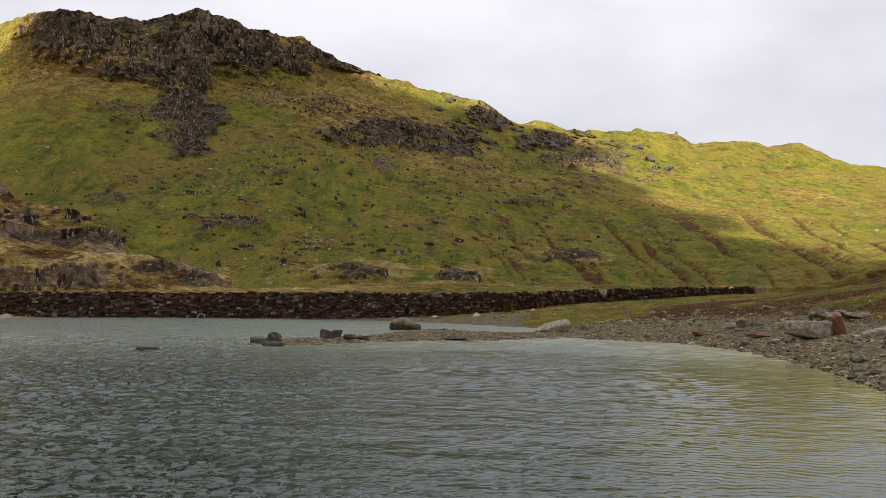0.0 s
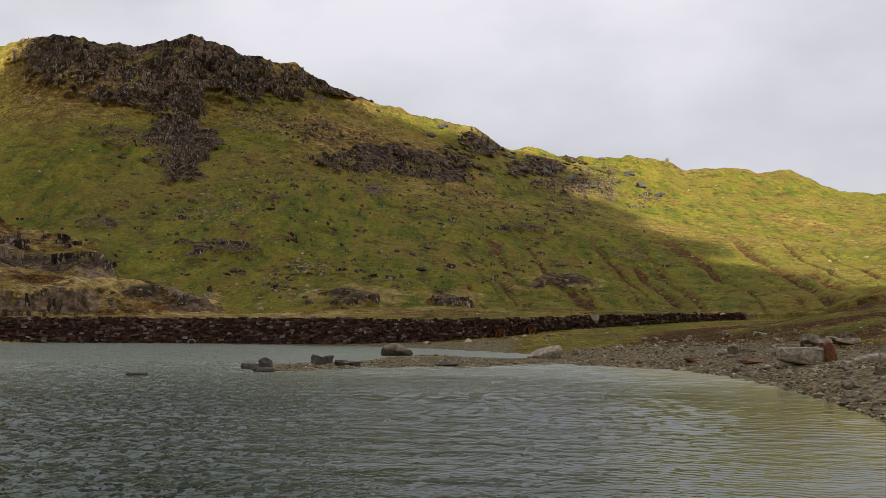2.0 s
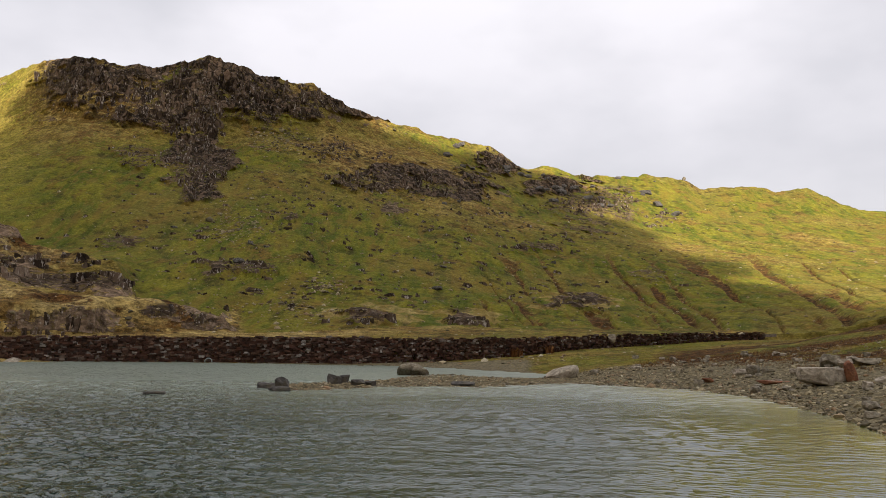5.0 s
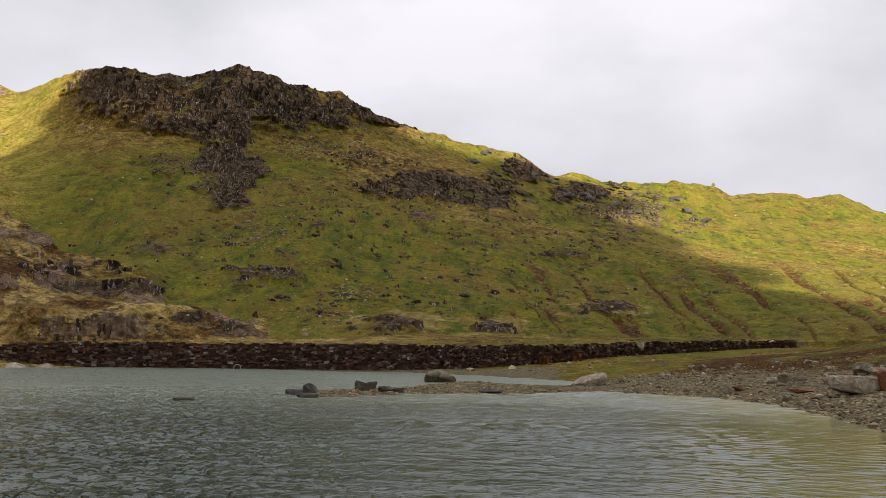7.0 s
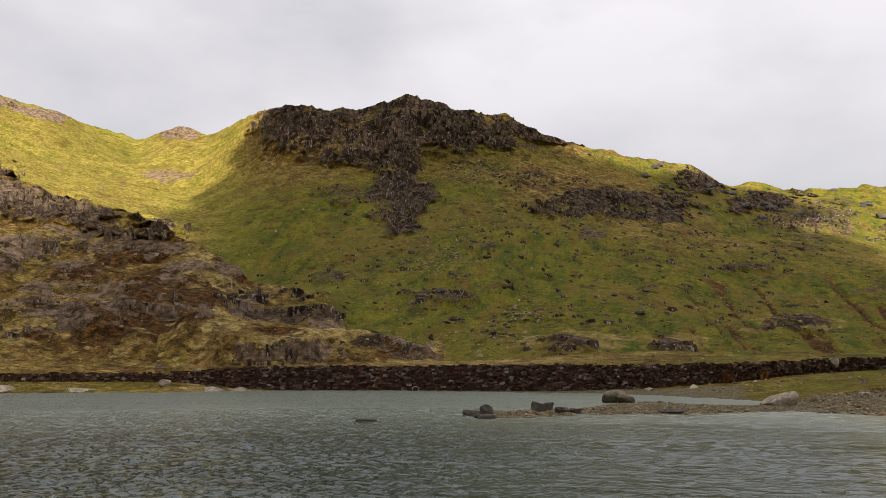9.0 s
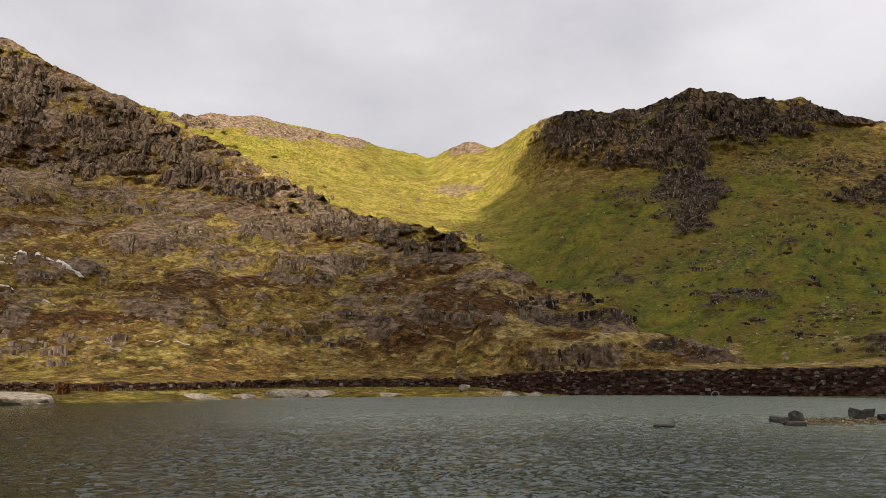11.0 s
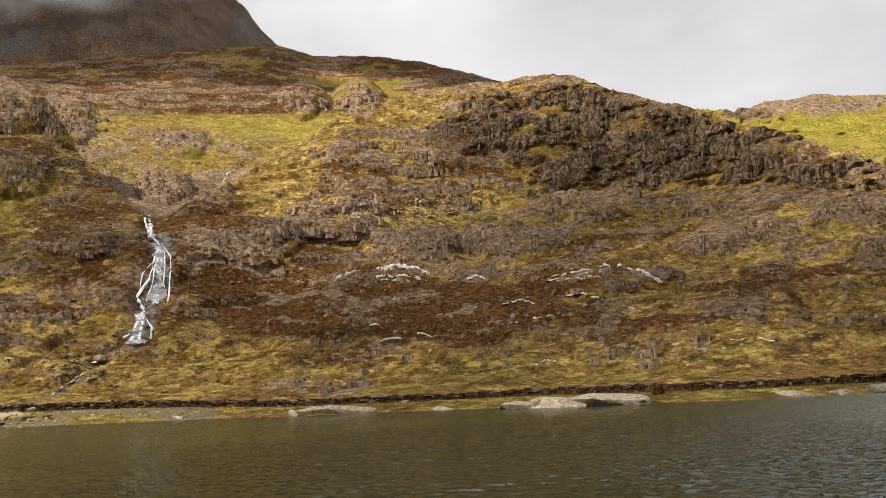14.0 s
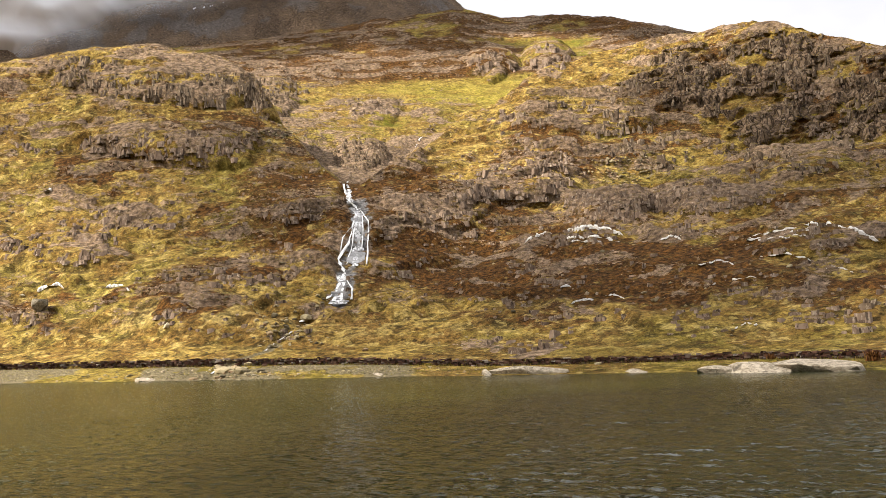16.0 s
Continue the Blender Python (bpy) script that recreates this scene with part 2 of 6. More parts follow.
    grass = p.mix(p.math("ADD", 0.35, p.math("MULTIPLY", dry, 0.5)), grass, mottle, "MULTIPLY")
    strata = p.ramp(p.noise(1.0, 5, 0.7, (0.85, 0.85, 1.5)), (0.36, (0.30, 0.29, 0.28)), (0.50, (1.0, 1.0, 1.0)), (0.64, (1.70, 1.68, 1.64)))
    stone = p.mix(p.math("SUBTRACT", 0.9, p.math("MULTIPLY", cliff, 0.6)), stone, strata, "MULTIPLY")
    edge = p.math("ADD", rock, p.math("ADD", p.math("MULTIPLY", p.math("SUBTRACT", fine, 0.5), 1.7), p.math("MULTIPLY", p.math("SUBTRACT", p.noise(0.7, 5, 0.75, (0.7, 0.7, 2.2)), 0.5), 2.4)))
    colour = p.mix(p.level(edge, 0.51, 0.60), grass, stone)
    grit = p.cells(4.5, output="Color")
    pebble = p.mix(p.level(p.cells(4.5), 0.1, 0.5), (0.260, 0.215, 0.125), (0.055, 0.045, 0.026))
    pebble = p.mix(0.45, pebble, p.mix(grit, (0.065, 0.053, 0.030), (0.36, 0.30, 0.175)))
    colour = p.mix(p.level(p.math("ADD", shingle, p.math("MULTIPLY", p.math("SUBTRACT", fine, 0.5), 0.7)), 0.4, 0.6), colour, pebble)
    relief = p.math("ADD", p.math("MULTIPLY", p.math("ADD", p.math("ADD", seam, crack), p.math("MULTIPLY", p.level(joint, 0.0, 0.14), cliff)), rock), p.math("MULTIPLY", grain, 0.5))
    p.bump(relief, 1.0, 0.4)
    return p.finish(colour, p.math("SUBTRACT", 0.94, p.math("MULTIPLY", wet, 0.5)), Specular_IOR_Level=0.06)


def water_paint():
    p = Paint("lake_water")
    shallow_sheen, chop, olive = p.attribute("shallow_sheen"), p.attribute("chop"), p.attribute("olive")
    gust = p.math("ADD", 0.45, p.level(p.noise(0.10, 3, 0.5, (0.6, 1.6, 1.0)), 0.3, 0.65))
    ripple, swell, roll = p.waves(0.085, 0.10, -14), p.waves(0.20, 0.26, 9), p.waves(0.65, 1.0, -4)
    height = p.math("ADD", p.math("MULTIPLY", ripple, 0.011), p.math("ADD", p.math("MULTIPLY", swell, 0.012), p.math("MULTIPLY", roll, 0.05)))
    height = p.math("MULTIPLY", p.math("MULTIPLY", height, gust), chop)
    wavelet = p.level(p.waves(0.17, 0.22, 60, 2.0, 0.55), 0.53, 0.68)
    height = p.math("ADD", height, p.math("MULTIPLY", p.math("MULTIPLY", wavelet, 0.15), p.math("MULTIPLY", p.attribute("lively"), gust)))
    p.bump(height, 1.0, 1.0)
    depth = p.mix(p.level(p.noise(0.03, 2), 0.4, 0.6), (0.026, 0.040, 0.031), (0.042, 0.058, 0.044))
    # further out the body colour is lightened to stand in for the sky's sheen
    depth = p.mix(olive, p.mix(p.level(p.attribute("ruffle_sheen"), 0.08, 0.28), (0.022, 0.038, 0.030), p.mix(0.75, depth, (0.190, 0.225, 0.170))), p.mix(p.noise(0.05, 3), (0.011, 0.015, 0.001), (0.021, 0.026, 0.004)))
    # shallow bed, with the sunlit slope's reflection painted into the same colour
    depth = p.mix(shallow_sheen, depth, (0.110, 0.105, 0.022))
    return p.finish(depth, p.attribute("ruffle_sheen"), IOR=1.33)


def wall_stone_paint():
    p = Paint("wall_stone")
    pick = p.math("FRACT", p.math("ADD", p.chance(), p.island()))
    tone = p.ramp(pick, (0.0, (0.020, 0.009, 0.005)), (0.5, (0.072, 0.030, 0.018)), (0.8, (0.130, 0.075, 0.050)), (0.95, (0.19, 0.16, 0.135)), (1.0, (0.34, 0.31, 0.27)))
    colour = p.mix(p.math("MULTIPLY", p.level(p.noise(3.0, 5), 0.35, 0.7), 0.7), tone, (0.030, 0.022, 0.018))
    p.bump(p.noise(9.0, 4), 0.6, 0.05)
    return p.finish(colour, 0.95, Specular_IOR_Level=0.2)


def boulder_paint(name, dark, pale, lichen=0.4):
    p = Paint(name)
    seam = p.noise(2.2, 6, 0.7, (1.0, 1.0, 1.6), 0.5)
    base = p.mix(p.level(seam, 0.35, 0.65), dark, pale)
    base = p.mix(p.math("MULTIPLY", p.level(p.noise(5.0, 4, 0.7), 0.55, 0.66), lichen), base, (0.36, 0.35, 0.30))
    base = p.mix(p.math("MULTIPLY", p.level(p.noise(1.2, 4), 0.56, 0.7), 0.6), base, (0.075, 0.062, 0.030))
    base = p.mix(p.math("MULTIPLY", p.level(p.noise(0.9, 4, 0.7, (1.0, 1.0, 0.4), 0.8), 0.40, 0.34), 0.6), base, (0.03, 0.026, 0.022))
    p.bump(p.math("ADD", seam, p.noise(14.0, 3)), 0.7, 0.06)
    return p.finish(base, 0.92, Specular_IOR_Level=0.25)


def pebble_paint():
    p = Paint("shore_stones")
    pick = p.math("FRACT", p.math("ADD", p.chance(), p.island()))
    tone = p.ramp(pick, (0.0, (0.062, 0.050, 0.028)), (0.4, (0.185, 0.150, 0.082)), (0.75, (0.330, 0.275, 0.160)), (0.92, (0.225, 0.138, 0.072)), (1.0, (0.50, 0.45, 0.31)))
    colour = p.mix(p.math("MULTIPLY", p.level(p.noise(6.0, 4), 0.45, 0.7), 0.5), tone, (0.045, 0.040, 0.034))
    p.bump(p.noise(16.0, 3), 0.5, 0.03)
    return p.finish(colour, 0.9, Specular_IOR_Level=0.25)


def foam_paint():
    p = Paint("white_water")
    froth = p.noise(3.0, 5, 0.75, (1.0, 1.0, 0.35))
    p.bump(froth, 0.8, 0.15)
    return p.finish(p.mix(p.level(froth, 0.35, 0.6), (0.42, 0.44, 0.45), (0.85, 0.87, 0.88)), 0.35)


def wet_rock_paint():
    p = Paint("wet_rock")
    seam = p.noise(1.4, 6, 0.7, (1.0, 1.0, 0.5), 0.5)
    p.bump(seam, 0.8, 0.2)
    return p.finish(p.mix(p.level(seam, 0.35, 0.65), (0.075, 0.078, 0.080), (0.270, 0.272, 0.270)), 0.35)


def cloud_paint(name, clear):
    p = Paint(name)
    p.finish(p.mix(p.noise(0.02, 3), (0.80, 0.80, 0.81), (0.90, 0.90, 0.90)), 1.0, Specular_IOR_Level=0.0)
    gap = p.n.new("ShaderNodeBsdfTransparent")
    both = p.n.new("ShaderNodeMixShader")
    both.inputs[0].default_value = 1 - clear
    p.l.new(gap.outputs[0], both.inputs[1])
    p.l.new(p.shader.outputs[0], both.inputs[2])
    p.l.new(both.outputs[0], p.n["Material Output"].inputs["Surface"])
    return p.mat


def mist_paint():
    p = Paint("mist")
    p.finish((0.84, 0.86, 0.90), 1.0, Specular_IOR_Level=0.0)
    gap = p.n.new("ShaderNodeBsdfTransparent")
    both = p.n.new("ShaderNodeMixShader")
    thick = p.math("MULTIPLY", p.attribute("haze"), p.math("ADD", 0.82, p.math("MULTIPLY", p.noise(0.010, 3), 0.3)), True)
    p.l.new(thick, both.inputs[0])
    p.l.new(gap.outputs[0], both.inputs[1])
    p.l.new(p.shader.outputs[0], both.inputs[2])
    p.l.new(both.outputs[0], p.n["Material Output"].inputs["Surface"])
    return p.mat


def veil_paint():
    p = Paint("thin_water")
    p.finish((0.62, 0.64, 0.66), 0.3)
    gap = p.n.new("ShaderNodeBsdfTransparent")
    both = p.n.new("ShaderNodeMixShader")
    p.l.new(p.level(p.noise(2.2, 5, 0.8, (1.6, 1.6, 0.28)), 0.40, 0.58), both.inputs[0])
    p.l.new(gap.outputs[0], both.inputs[1])
    p.l.new(p.shader.outputs[0], both.inputs[2])
    p.l.new(both.outputs[0], p.n["Material Output"].inputs["Surface"])
    return p.mat


def plain_paint(name, colour, rough=0.6, metal=0.0):
    p = Paint(name)
    return p.finish(p.mix(p.noise(8.0, 4), tuple(0.7 * c for c in colour), colour), rough, Metallic=metal)


VEIL, QUARTZ_WHITE = veil_paint(), boulder_paint("quartz", (0.48, 0.46, 0.42), (0.82, 0.80, 0.76), 0.1)
WET_ROCK, WHITE_WATER, PEBBLES = wet_rock_paint(), foam_paint(), pebble_paint()
GREY_ROCK = boulder_paint("grey_rock", (0.085, 0.070, 0.048), (0.285, 0.245, 0.175))
PALE_ROCK = boulder_paint("pale_rock", (0.165, 0.135, 0.095), (0.430, 0.372, 0.285), 0.3)
WET_STONE = boulder_paint("wet_stone", (0.030, 0.027, 0.024), (0.125, 0.112, 0.098), 0.15)
RUST_ROCK = boulder_paint("rust_rock", (0.110, 0.042, 0.022), (0.260, 0.105, 0.050), 0.1)
HILLSIDE, WATER, WALL_STONE = hillside_paint(), water_paint(), wall_stone_paint()

# ---- the lie of the land: break lines as (bearing, distance, height) near the lake and (bearing, distance, elevation) above it ----
NEAR_EDGE = [(-180, 9, 1.0), (-90, 10, .8), (-60, 10, 0.2), (-40, 15, 0), (-26.5, 24, 0), (-24.5, 28, 0), (-21.4, 34, 0), (-18.1, 40.6, 0),
             (-14.7, 45, 0), (-11.3, 46.6, 0), (-7.8, 48.5, 0), (-5.6, 46.6, 0), (-2.4, 43.4, 0), (1.2, 43.4, 0), (4.8, 42, 0),
             (8.4, 39.4, 0), (11.4, 39.4, 0), (12.6, 40, -0.5), (30, 40, -0.9), (140, 40, -0.9), (165, 12, 0.3), (180, 9, 1.0)]
BAR = [(-180, 25, 2), (-90, 20, 2), (-40, 26, 1.1), (-26.5, 38, 0.95), (-18, 50, 0.8), (-11, 54, 0.55), (-7.8, 52, 0.13), (-2.4, 47.5, 0.09),
       (4.8, 44.5, 0.09), (8.4, 41.5, 0.09), (11.4, 40.8, 0.05), (12.6, 41, -0.5), (30, 48, -0.9), (140, 48, -0.9), (165, 25, 1), (180, 25, 2)]
BAR_BACK = [(-180, 40, 4), (-40, 45, 2.4), (-26.5, 56, 2.6), (-21, 57, 1.75), (-15, 59, 1.0), (-10, 57, 0.45), (-7.4, 56, 0.12), (-5.4, 54.5, 0),
            (-2.4, 55.5, 0), (0.8, 59, 0), (2.3, 56, 0), (4.4, 48.5, 0), (8, 46, 0), (11.4, 43, 0), (12.6, 43, -0.5), (30, 56, -0.9),
            (140, 56, -0.9), (165, 40, 3), (180, 40, 4)]
CHANNEL = [(-180, 50, 6), (-40, 55, 3.5), (-26.5, 64, 3.2), (-21, 64, 2.1), (-15, 66, 1.25), (-10, 61, 0.6), (-7.4, 58, 0.1), (-5.2, 58.5, -0.3),
           (-2.4, 61, -0.4), (0.8, 65, -0.4), (4.4, 60, -0.5), (12, 65, -0.7), (30, 66, -0.9), (140, 95, -0.9), (165, 60, 4), (180, 50, 6)]
FAR_SHORE = [(-180, 60, 8), (-40, 66, 4.5), (-26.5, 72, 4.0), (-21, 72, 2.4), (-15, 76, 1.7), (-10, 68, 0.9), (-7.6, 61, 0.2), (-5.2, 63, 0.0),
             (-2.4, 66.5, 0), (0.8, 72, 0), (3, 75, 0), (6.6, 76, 0), (17, 81, 0), (27, 81, 0), (30, 77, 0), (42, 79, 0), (50, 71.5, 0),
             (54, 69, 0), (62, 70, 0), (66, 75, 0), (78, 78, 0), (83, 84, 0), (89, 87, 0), (97, 94, 0), (107, 112, 0), (125, 120, 0),
             (150, 110, 1), (165, 80, 6), (180, 60, 8)]
WALL_LINE = [(-40, 100, 3.9, 5.0), (-26.5, 105, 3.2, 4.2), (-20, 102, 2.75, 3.5), (-17.4, 100, 2.62, 3.35), (-14.7, 95, 2.25, 3.2), (-11.3, 88, 1.85, 2.95), (-7.8, 83, 1.5, 2.65),
             (-5.3, 80, 1.05, 2.5), (-2.4, 78, 0.7, 2.4), (1, 77.5, 0.4, 2.3), (6.6, 78, 0.1, 2.25), (17, 82.5, 0.0, 2.1), (24, 82.5, 0.0, 2.08),
             (27, 82.5, 0.3, 1.95), (30, 83, 0.75, 1.5), (42, 86, 0.8, 1.36), (50, 80, 0.7, 1.24), (62, 83, 0.8, 1.34), (68, 86, 0.7, 1.18),
             (78, 90, 0.65, 1.18), (87, 98, 1.15, 1.78), (97, 106, 1.3, 2.0), (107, 122, 1.5, 2.15), (125, 130, 1.6, 2.4)]
TOE = [(-180, 90, 8), (-40, 82, 3.0), (-26.6, 86, 2.35), (-23.9, 90, 1.35), (-21.4, 92, .75), (-19.1, 104, .75), (-15, 108, .9), (-8, 98, .8),
       (0, 94, .8), (6, 92, .5), (13, 91, .3), (17, 89, .25), (27, 90, .3), (37, 95, .2), (50, 92, .1), (65, 95, .2), (78, 103, .3), (88, 112, .6),
       (97, 118, .9), (107, 134, .8), (125, 140, 2), (150, 120, 4), (180, 90, 8)]
MIDDLE = [(-180, 140, 10), (-40, 130, 3.0), (-26, 140, 2.5), (-15, 150, 2.9), (-8, 146, 3.2), (0, 130, 3.5), (6, 115, 2.8), (10, 105, 1.4), (13.5, 98, .6), (15, 100, .9), (18, 101, 1.6), (22, 104, 2.4),
          (26, 112, 3.8), (29, 121, 5.6), (35, 135, 7.0), (42, 152, 8.6), (50, 178, 10.8), (57, 198, 12.0), (62, 196, 11.5), (70, 180, 9.5),
          (78, 152, 6.5), (84, 128, 3.2), (88, 127, 3.0), (91, 138, 4.8), (97, 160, 8), (107, 180, 8), (125, 190, 9), (180, 140, 10)]
BROW = [(-180, 220, 14), (-40, 220, 6), (-26, 230, 4.8), (-15, 230, 6.2), (-8, 222, 7.6), (0, 180, 7.5), (6, 150, 5.8), (10, 125, 3.7), (13, 110, 1.6), (14, 105, 1.0), (14.9, 102, 1.1),
        (17, 107, 1.7), (19.6, 112, 2.4), (20.3, 114, 3.8), (20.9, 115, 4.7), (22.7, 118, 5.1), (24.8, 121, 5.2), (26.8, 124, 5.8), (28.9, 130, 7.45), (32.9, 142, 9.0), (38, 158, 10.0),
        (41.8, 174, 11.7), (45.4, 188, 13.6), (48.6, 198, 15.0)]
BROW2 = [(50.5, 206, 15.9), (53.4, 214, 16.9), (56, 220, 17.8), (58.6, 226, 18.9), (60.8, 230, 19.35), (63.4, 235, 19.0), (66.5, 240, 18.9), (70, 240, 18.6), (74.7, 230, 17.2), (76, 225, 16.2), (78, 215, 15.1), (80.4, 204, 14),
         (82.7, 190, 12.8), (85, 174, 11.6), (86.7, 168, 10.8), (88.3, 178, 12.0), (89.8, 190, 13.6), (91.2, 204, 15.5), (92.8, 216, 17.4), (95, 225, 18.6), (98, 230, 19.05), (102, 232, 18.7), (104.5, 236, 18.1), (107.6, 240, 17.1),
         (125, 240, 16), (180, 220, 14)]
DIP = [(-180, 240, 14), (-40, 235, 6), (-26, 245, 5.2), (-15, 246, 6.8), (-8, 238, 8.3), (0, 212, 9.4), (6, 194, 9.5), (10, 174, 8.6), (13, 154, 6.9), (15, 145, 5.6), (20, 144, 4.9),
       (24.5, 148, 4.5), (27, 152, 5.0), (29, 158, 6.2), (35, 174, 8.2), (42, 196, 10.0), (50, 228, 13.2), (58, 250, 16.5), (63, 255, 17.5), (70, 262, 16.6), (75, 252, 15.2),
       (78, 240, 13.6), (81, 226, 12.6), (85, 205, 11.6), (88, 210, 11.8), (91, 228, 13.5), (95, 250, 16), (107, 262, 15), (125, 260, 15), (180, 240, 14)]
UPPER = [(-180, 300, 16), (-40, 300, 7), (-26, 290, 6.8), (-15, 276, 8.3), (-8, 266, 9.4), (0, 246, 11.6), (6, 234, 12.6), (9, 228, 13.0), (13, 219, 12.6), (16, 214, 11.6), (19, 216, 12.2), (23, 224, 12.8), (27, 236, 11.4),
         (30, 250, 10.2), (36, 262, 11.8), (42, 270, 13.2), (50, 275, 14.6), (62, 300, 16.8), (70, 315, 17.4), (76, 315, 17.2), (82, 305, 17.0), (89, 300, 16.9), (95, 310, 17), (107, 320, 15.5), (180, 300, 16)]
SKYLINE = [(-180, 380, 18), (-40, 360, 8.0), (-26.7, 330, 7.7), (-24.6, 328, 8.1), (-21.8, 322, 9.45), (-20.2, 318, 9.2), (-18.2, 314, 9.7), (-15.8, 308, 9.5), (-14.8, 304, 10.1), (-12.7, 300, 10.6), (-8.5, 290, 10.45), (-6.1, 284, 11.2),
           (-4.8, 280, 11.0), (-2.3, 272, 12.4), (2.1, 258, 13.5), (5.1, 250, 14.35), (6.9, 246, 14.6), (9.1, 242, 15.95), (11.6, 239, 16.3), (13.6, 237, 16.85), (16.5, 236, 17.25), (18.2, 238, 16.35), (21.5, 240, 16.1), (23.8, 242, 16.5)]
SKYLINE2 = [(24.8, 250, 16.1), (26.8, 268, 15.2), (28.8, 290, 14.3), (30.3, 300, 14.7), (33, 330, 13.75), (35.8, 320, 14.4), (37.7, 312, 15.0), (40.3, 308, 15.4), (43.5, 304, 15.9), (45.7, 300, 16.15), (48.5, 300, 15.8), (55, 340, 16.5), (60, 380, 18.2),
            (63.4, 400, 19.0), (67.7, 410, 20.3), (71.6, 420, 21.0), (75.8, 425, 21.0), (79.2, 430, 21.8), (84, 430, 21.2), (90, 430, 20.2), (98, 430, 19), (107, 430, 16.5), (180, 380, 18)]
SUMMIT = [(-180, 600, 5), (60, 600, 5), (70, 640, 16), (76, 650, 19.5), (79.2, 660, 22.0), (81, 665, 24.0), (84, 680, 27), (88, 690, 29), (91, 690, 28), (94, 680, 26.5), (96.8, 670, 25), (101.3, 660, 23.5),
          (104.5, 650, 22.3), (107.6, 640, 21), (115, 640, 16), (140, 600, 5), (180, 600, 5)]

# ---- terrain ----
AZ = np.concatenate([np.arange(-180, -32, 2.0), np.arange(-32, 112, 0.084), np.arange(112, 180.1, 2.0)])


def soft(values):
    """Rounds the corners of a line's course a little."""
    k = np.exp(-0.5 * (np.arange(-6, 7) / 2.6) ** 2)
    return np.convolve(np.pad(values, 6, mode="edge"), k / k.sum(), "valid")


def high(line):
    r, el = along(line, AZ)
    r, el = soft(r), soft(el)
    return r, rise(r, el)


flat = np.ones_like(AZ)
behind = step(-45, -70, AZ) + step(150, 165, AZ)
wall = np.array(WALL_LINE)
wall_r, wall_foot, wall_top = (soft(np.interp(AZ, wall[:, 0], wall[:, k])) for k in (1, 2, 3))
lines = [(0.02 * flat, 0.64 * flat), (4.0 * flat, 0.35 * flat), (6.5 * flat, -0.6 + 1.3 * behind)]
lines += [along(l, AZ) for l in (NEAR_EDGE, BAR, BAR_BACK, CHANNEL, FAR_SHORE)]
lines += [(wall_r, wall_foot), (wall_r + 0.45, wall_top - 0.12), (wall_r + 3.2, wall_top - 0.08)]
lines += [high(l) for l in (TOE, MIDDLE, BROW + BROW2, DIP, UPPER, SKYLINE + SKYLINE2)]
sky_r = lines[-1][0]
lines += [(sky_r + 45, lines[-1][1] - 26), high(SUMMIT), (1100 * flat, 30 * flat), (4200 * flat, 20 * flat)]
BANDS = [3, 4, 6, 26, 22, 7, 10, 14, 3, 5, 18, 84, 124, 14, 58, 78, 10, 30, 5, 4]
knot_r, knot_z = [lines[0][0]], [lines[0][1]]
for r, z in lines[1:]:
    knot_r.append(np.maximum(r, knot_r[-1] + 0.3))
    knot_z.append(z)
R, Z, first = [], [], [0]
for k, n in enumerate(BANDS):
    for s in np.arange(n) / n:
        R.append(knot_r[k] * (1 - s) + knot_r[k + 1] * s)
        Z.append(knot_z[k] * (1 - s) + knot_z[k + 1] * s)
    first.append(len(R))
R, Z = np.array(R + [knot_r[-1]]), np.array(Z + [knot_z[-1]])
TOE_ROW, MID_ROW, BROW_ROW, DIP_ROW, UPPER_ROW, SKY_ROW, SUMMIT_ROW = (first[k] for k in (11, 12, 13, 14, 15, 16, 18))
free = np.zeros((len(R), 1)) + np.zeros((1, len(AZ)))
free[TOE_ROW + 1:SKY_ROW - 1] = 1
crest = step(13, 15, AZ) * step(112, 108, AZ)
free[BROW_ROW - 1:BROW_ROW + 2] *= 1 - crest
for _ in range(60):
    for grid in (Z, R):
        grid[1:-1] += free[1:-1] * 0.25 * (grid[:-2] - 2 * grid[1:-1] + grid[2:])

# a whaleback of rock right behind the wall
hump_top = np.interp(AZ, [12.6, 14, 15.1, 17.2, 20.5, 24, 26.7, 29, 32], [0, .8, 1.3, 2.0, 2.6, 2.5, 2.8, 2.9, 1.0])[None]
face_out = np.interp(AZ, [12, 21, 22, 27, 28.5, 32], [7, 6, 1.2, 1.2, 5, 7])[None]
hump = 1.95 + (rise(97.0, hump_top) - 1.95) * (0.62 * step(0, face_out, R - 87.3) + 0.38 * step(0.5, 9.5, R - 87.3)) - 0.32 * np.clip(R - 98, 0, 99)
on_hump = (hump > Z) * step(12.6, 13.2, AZ)[None] * step(32, 30.5, AZ)[None] * (R > 87.2) * (R < 112)
Z = np.where(on_hump > 0.5, np.maximum(Z, hump), Z)

ROW = np.arange(len(R))[:, None] + 0 * R
ANG = AZ[None] + 0 * R
EL = np.degrees(np.arctan2(Z - EYE, R))
X, Y = polar(ANG, R)
U = np.radians(ANG) * 200.0

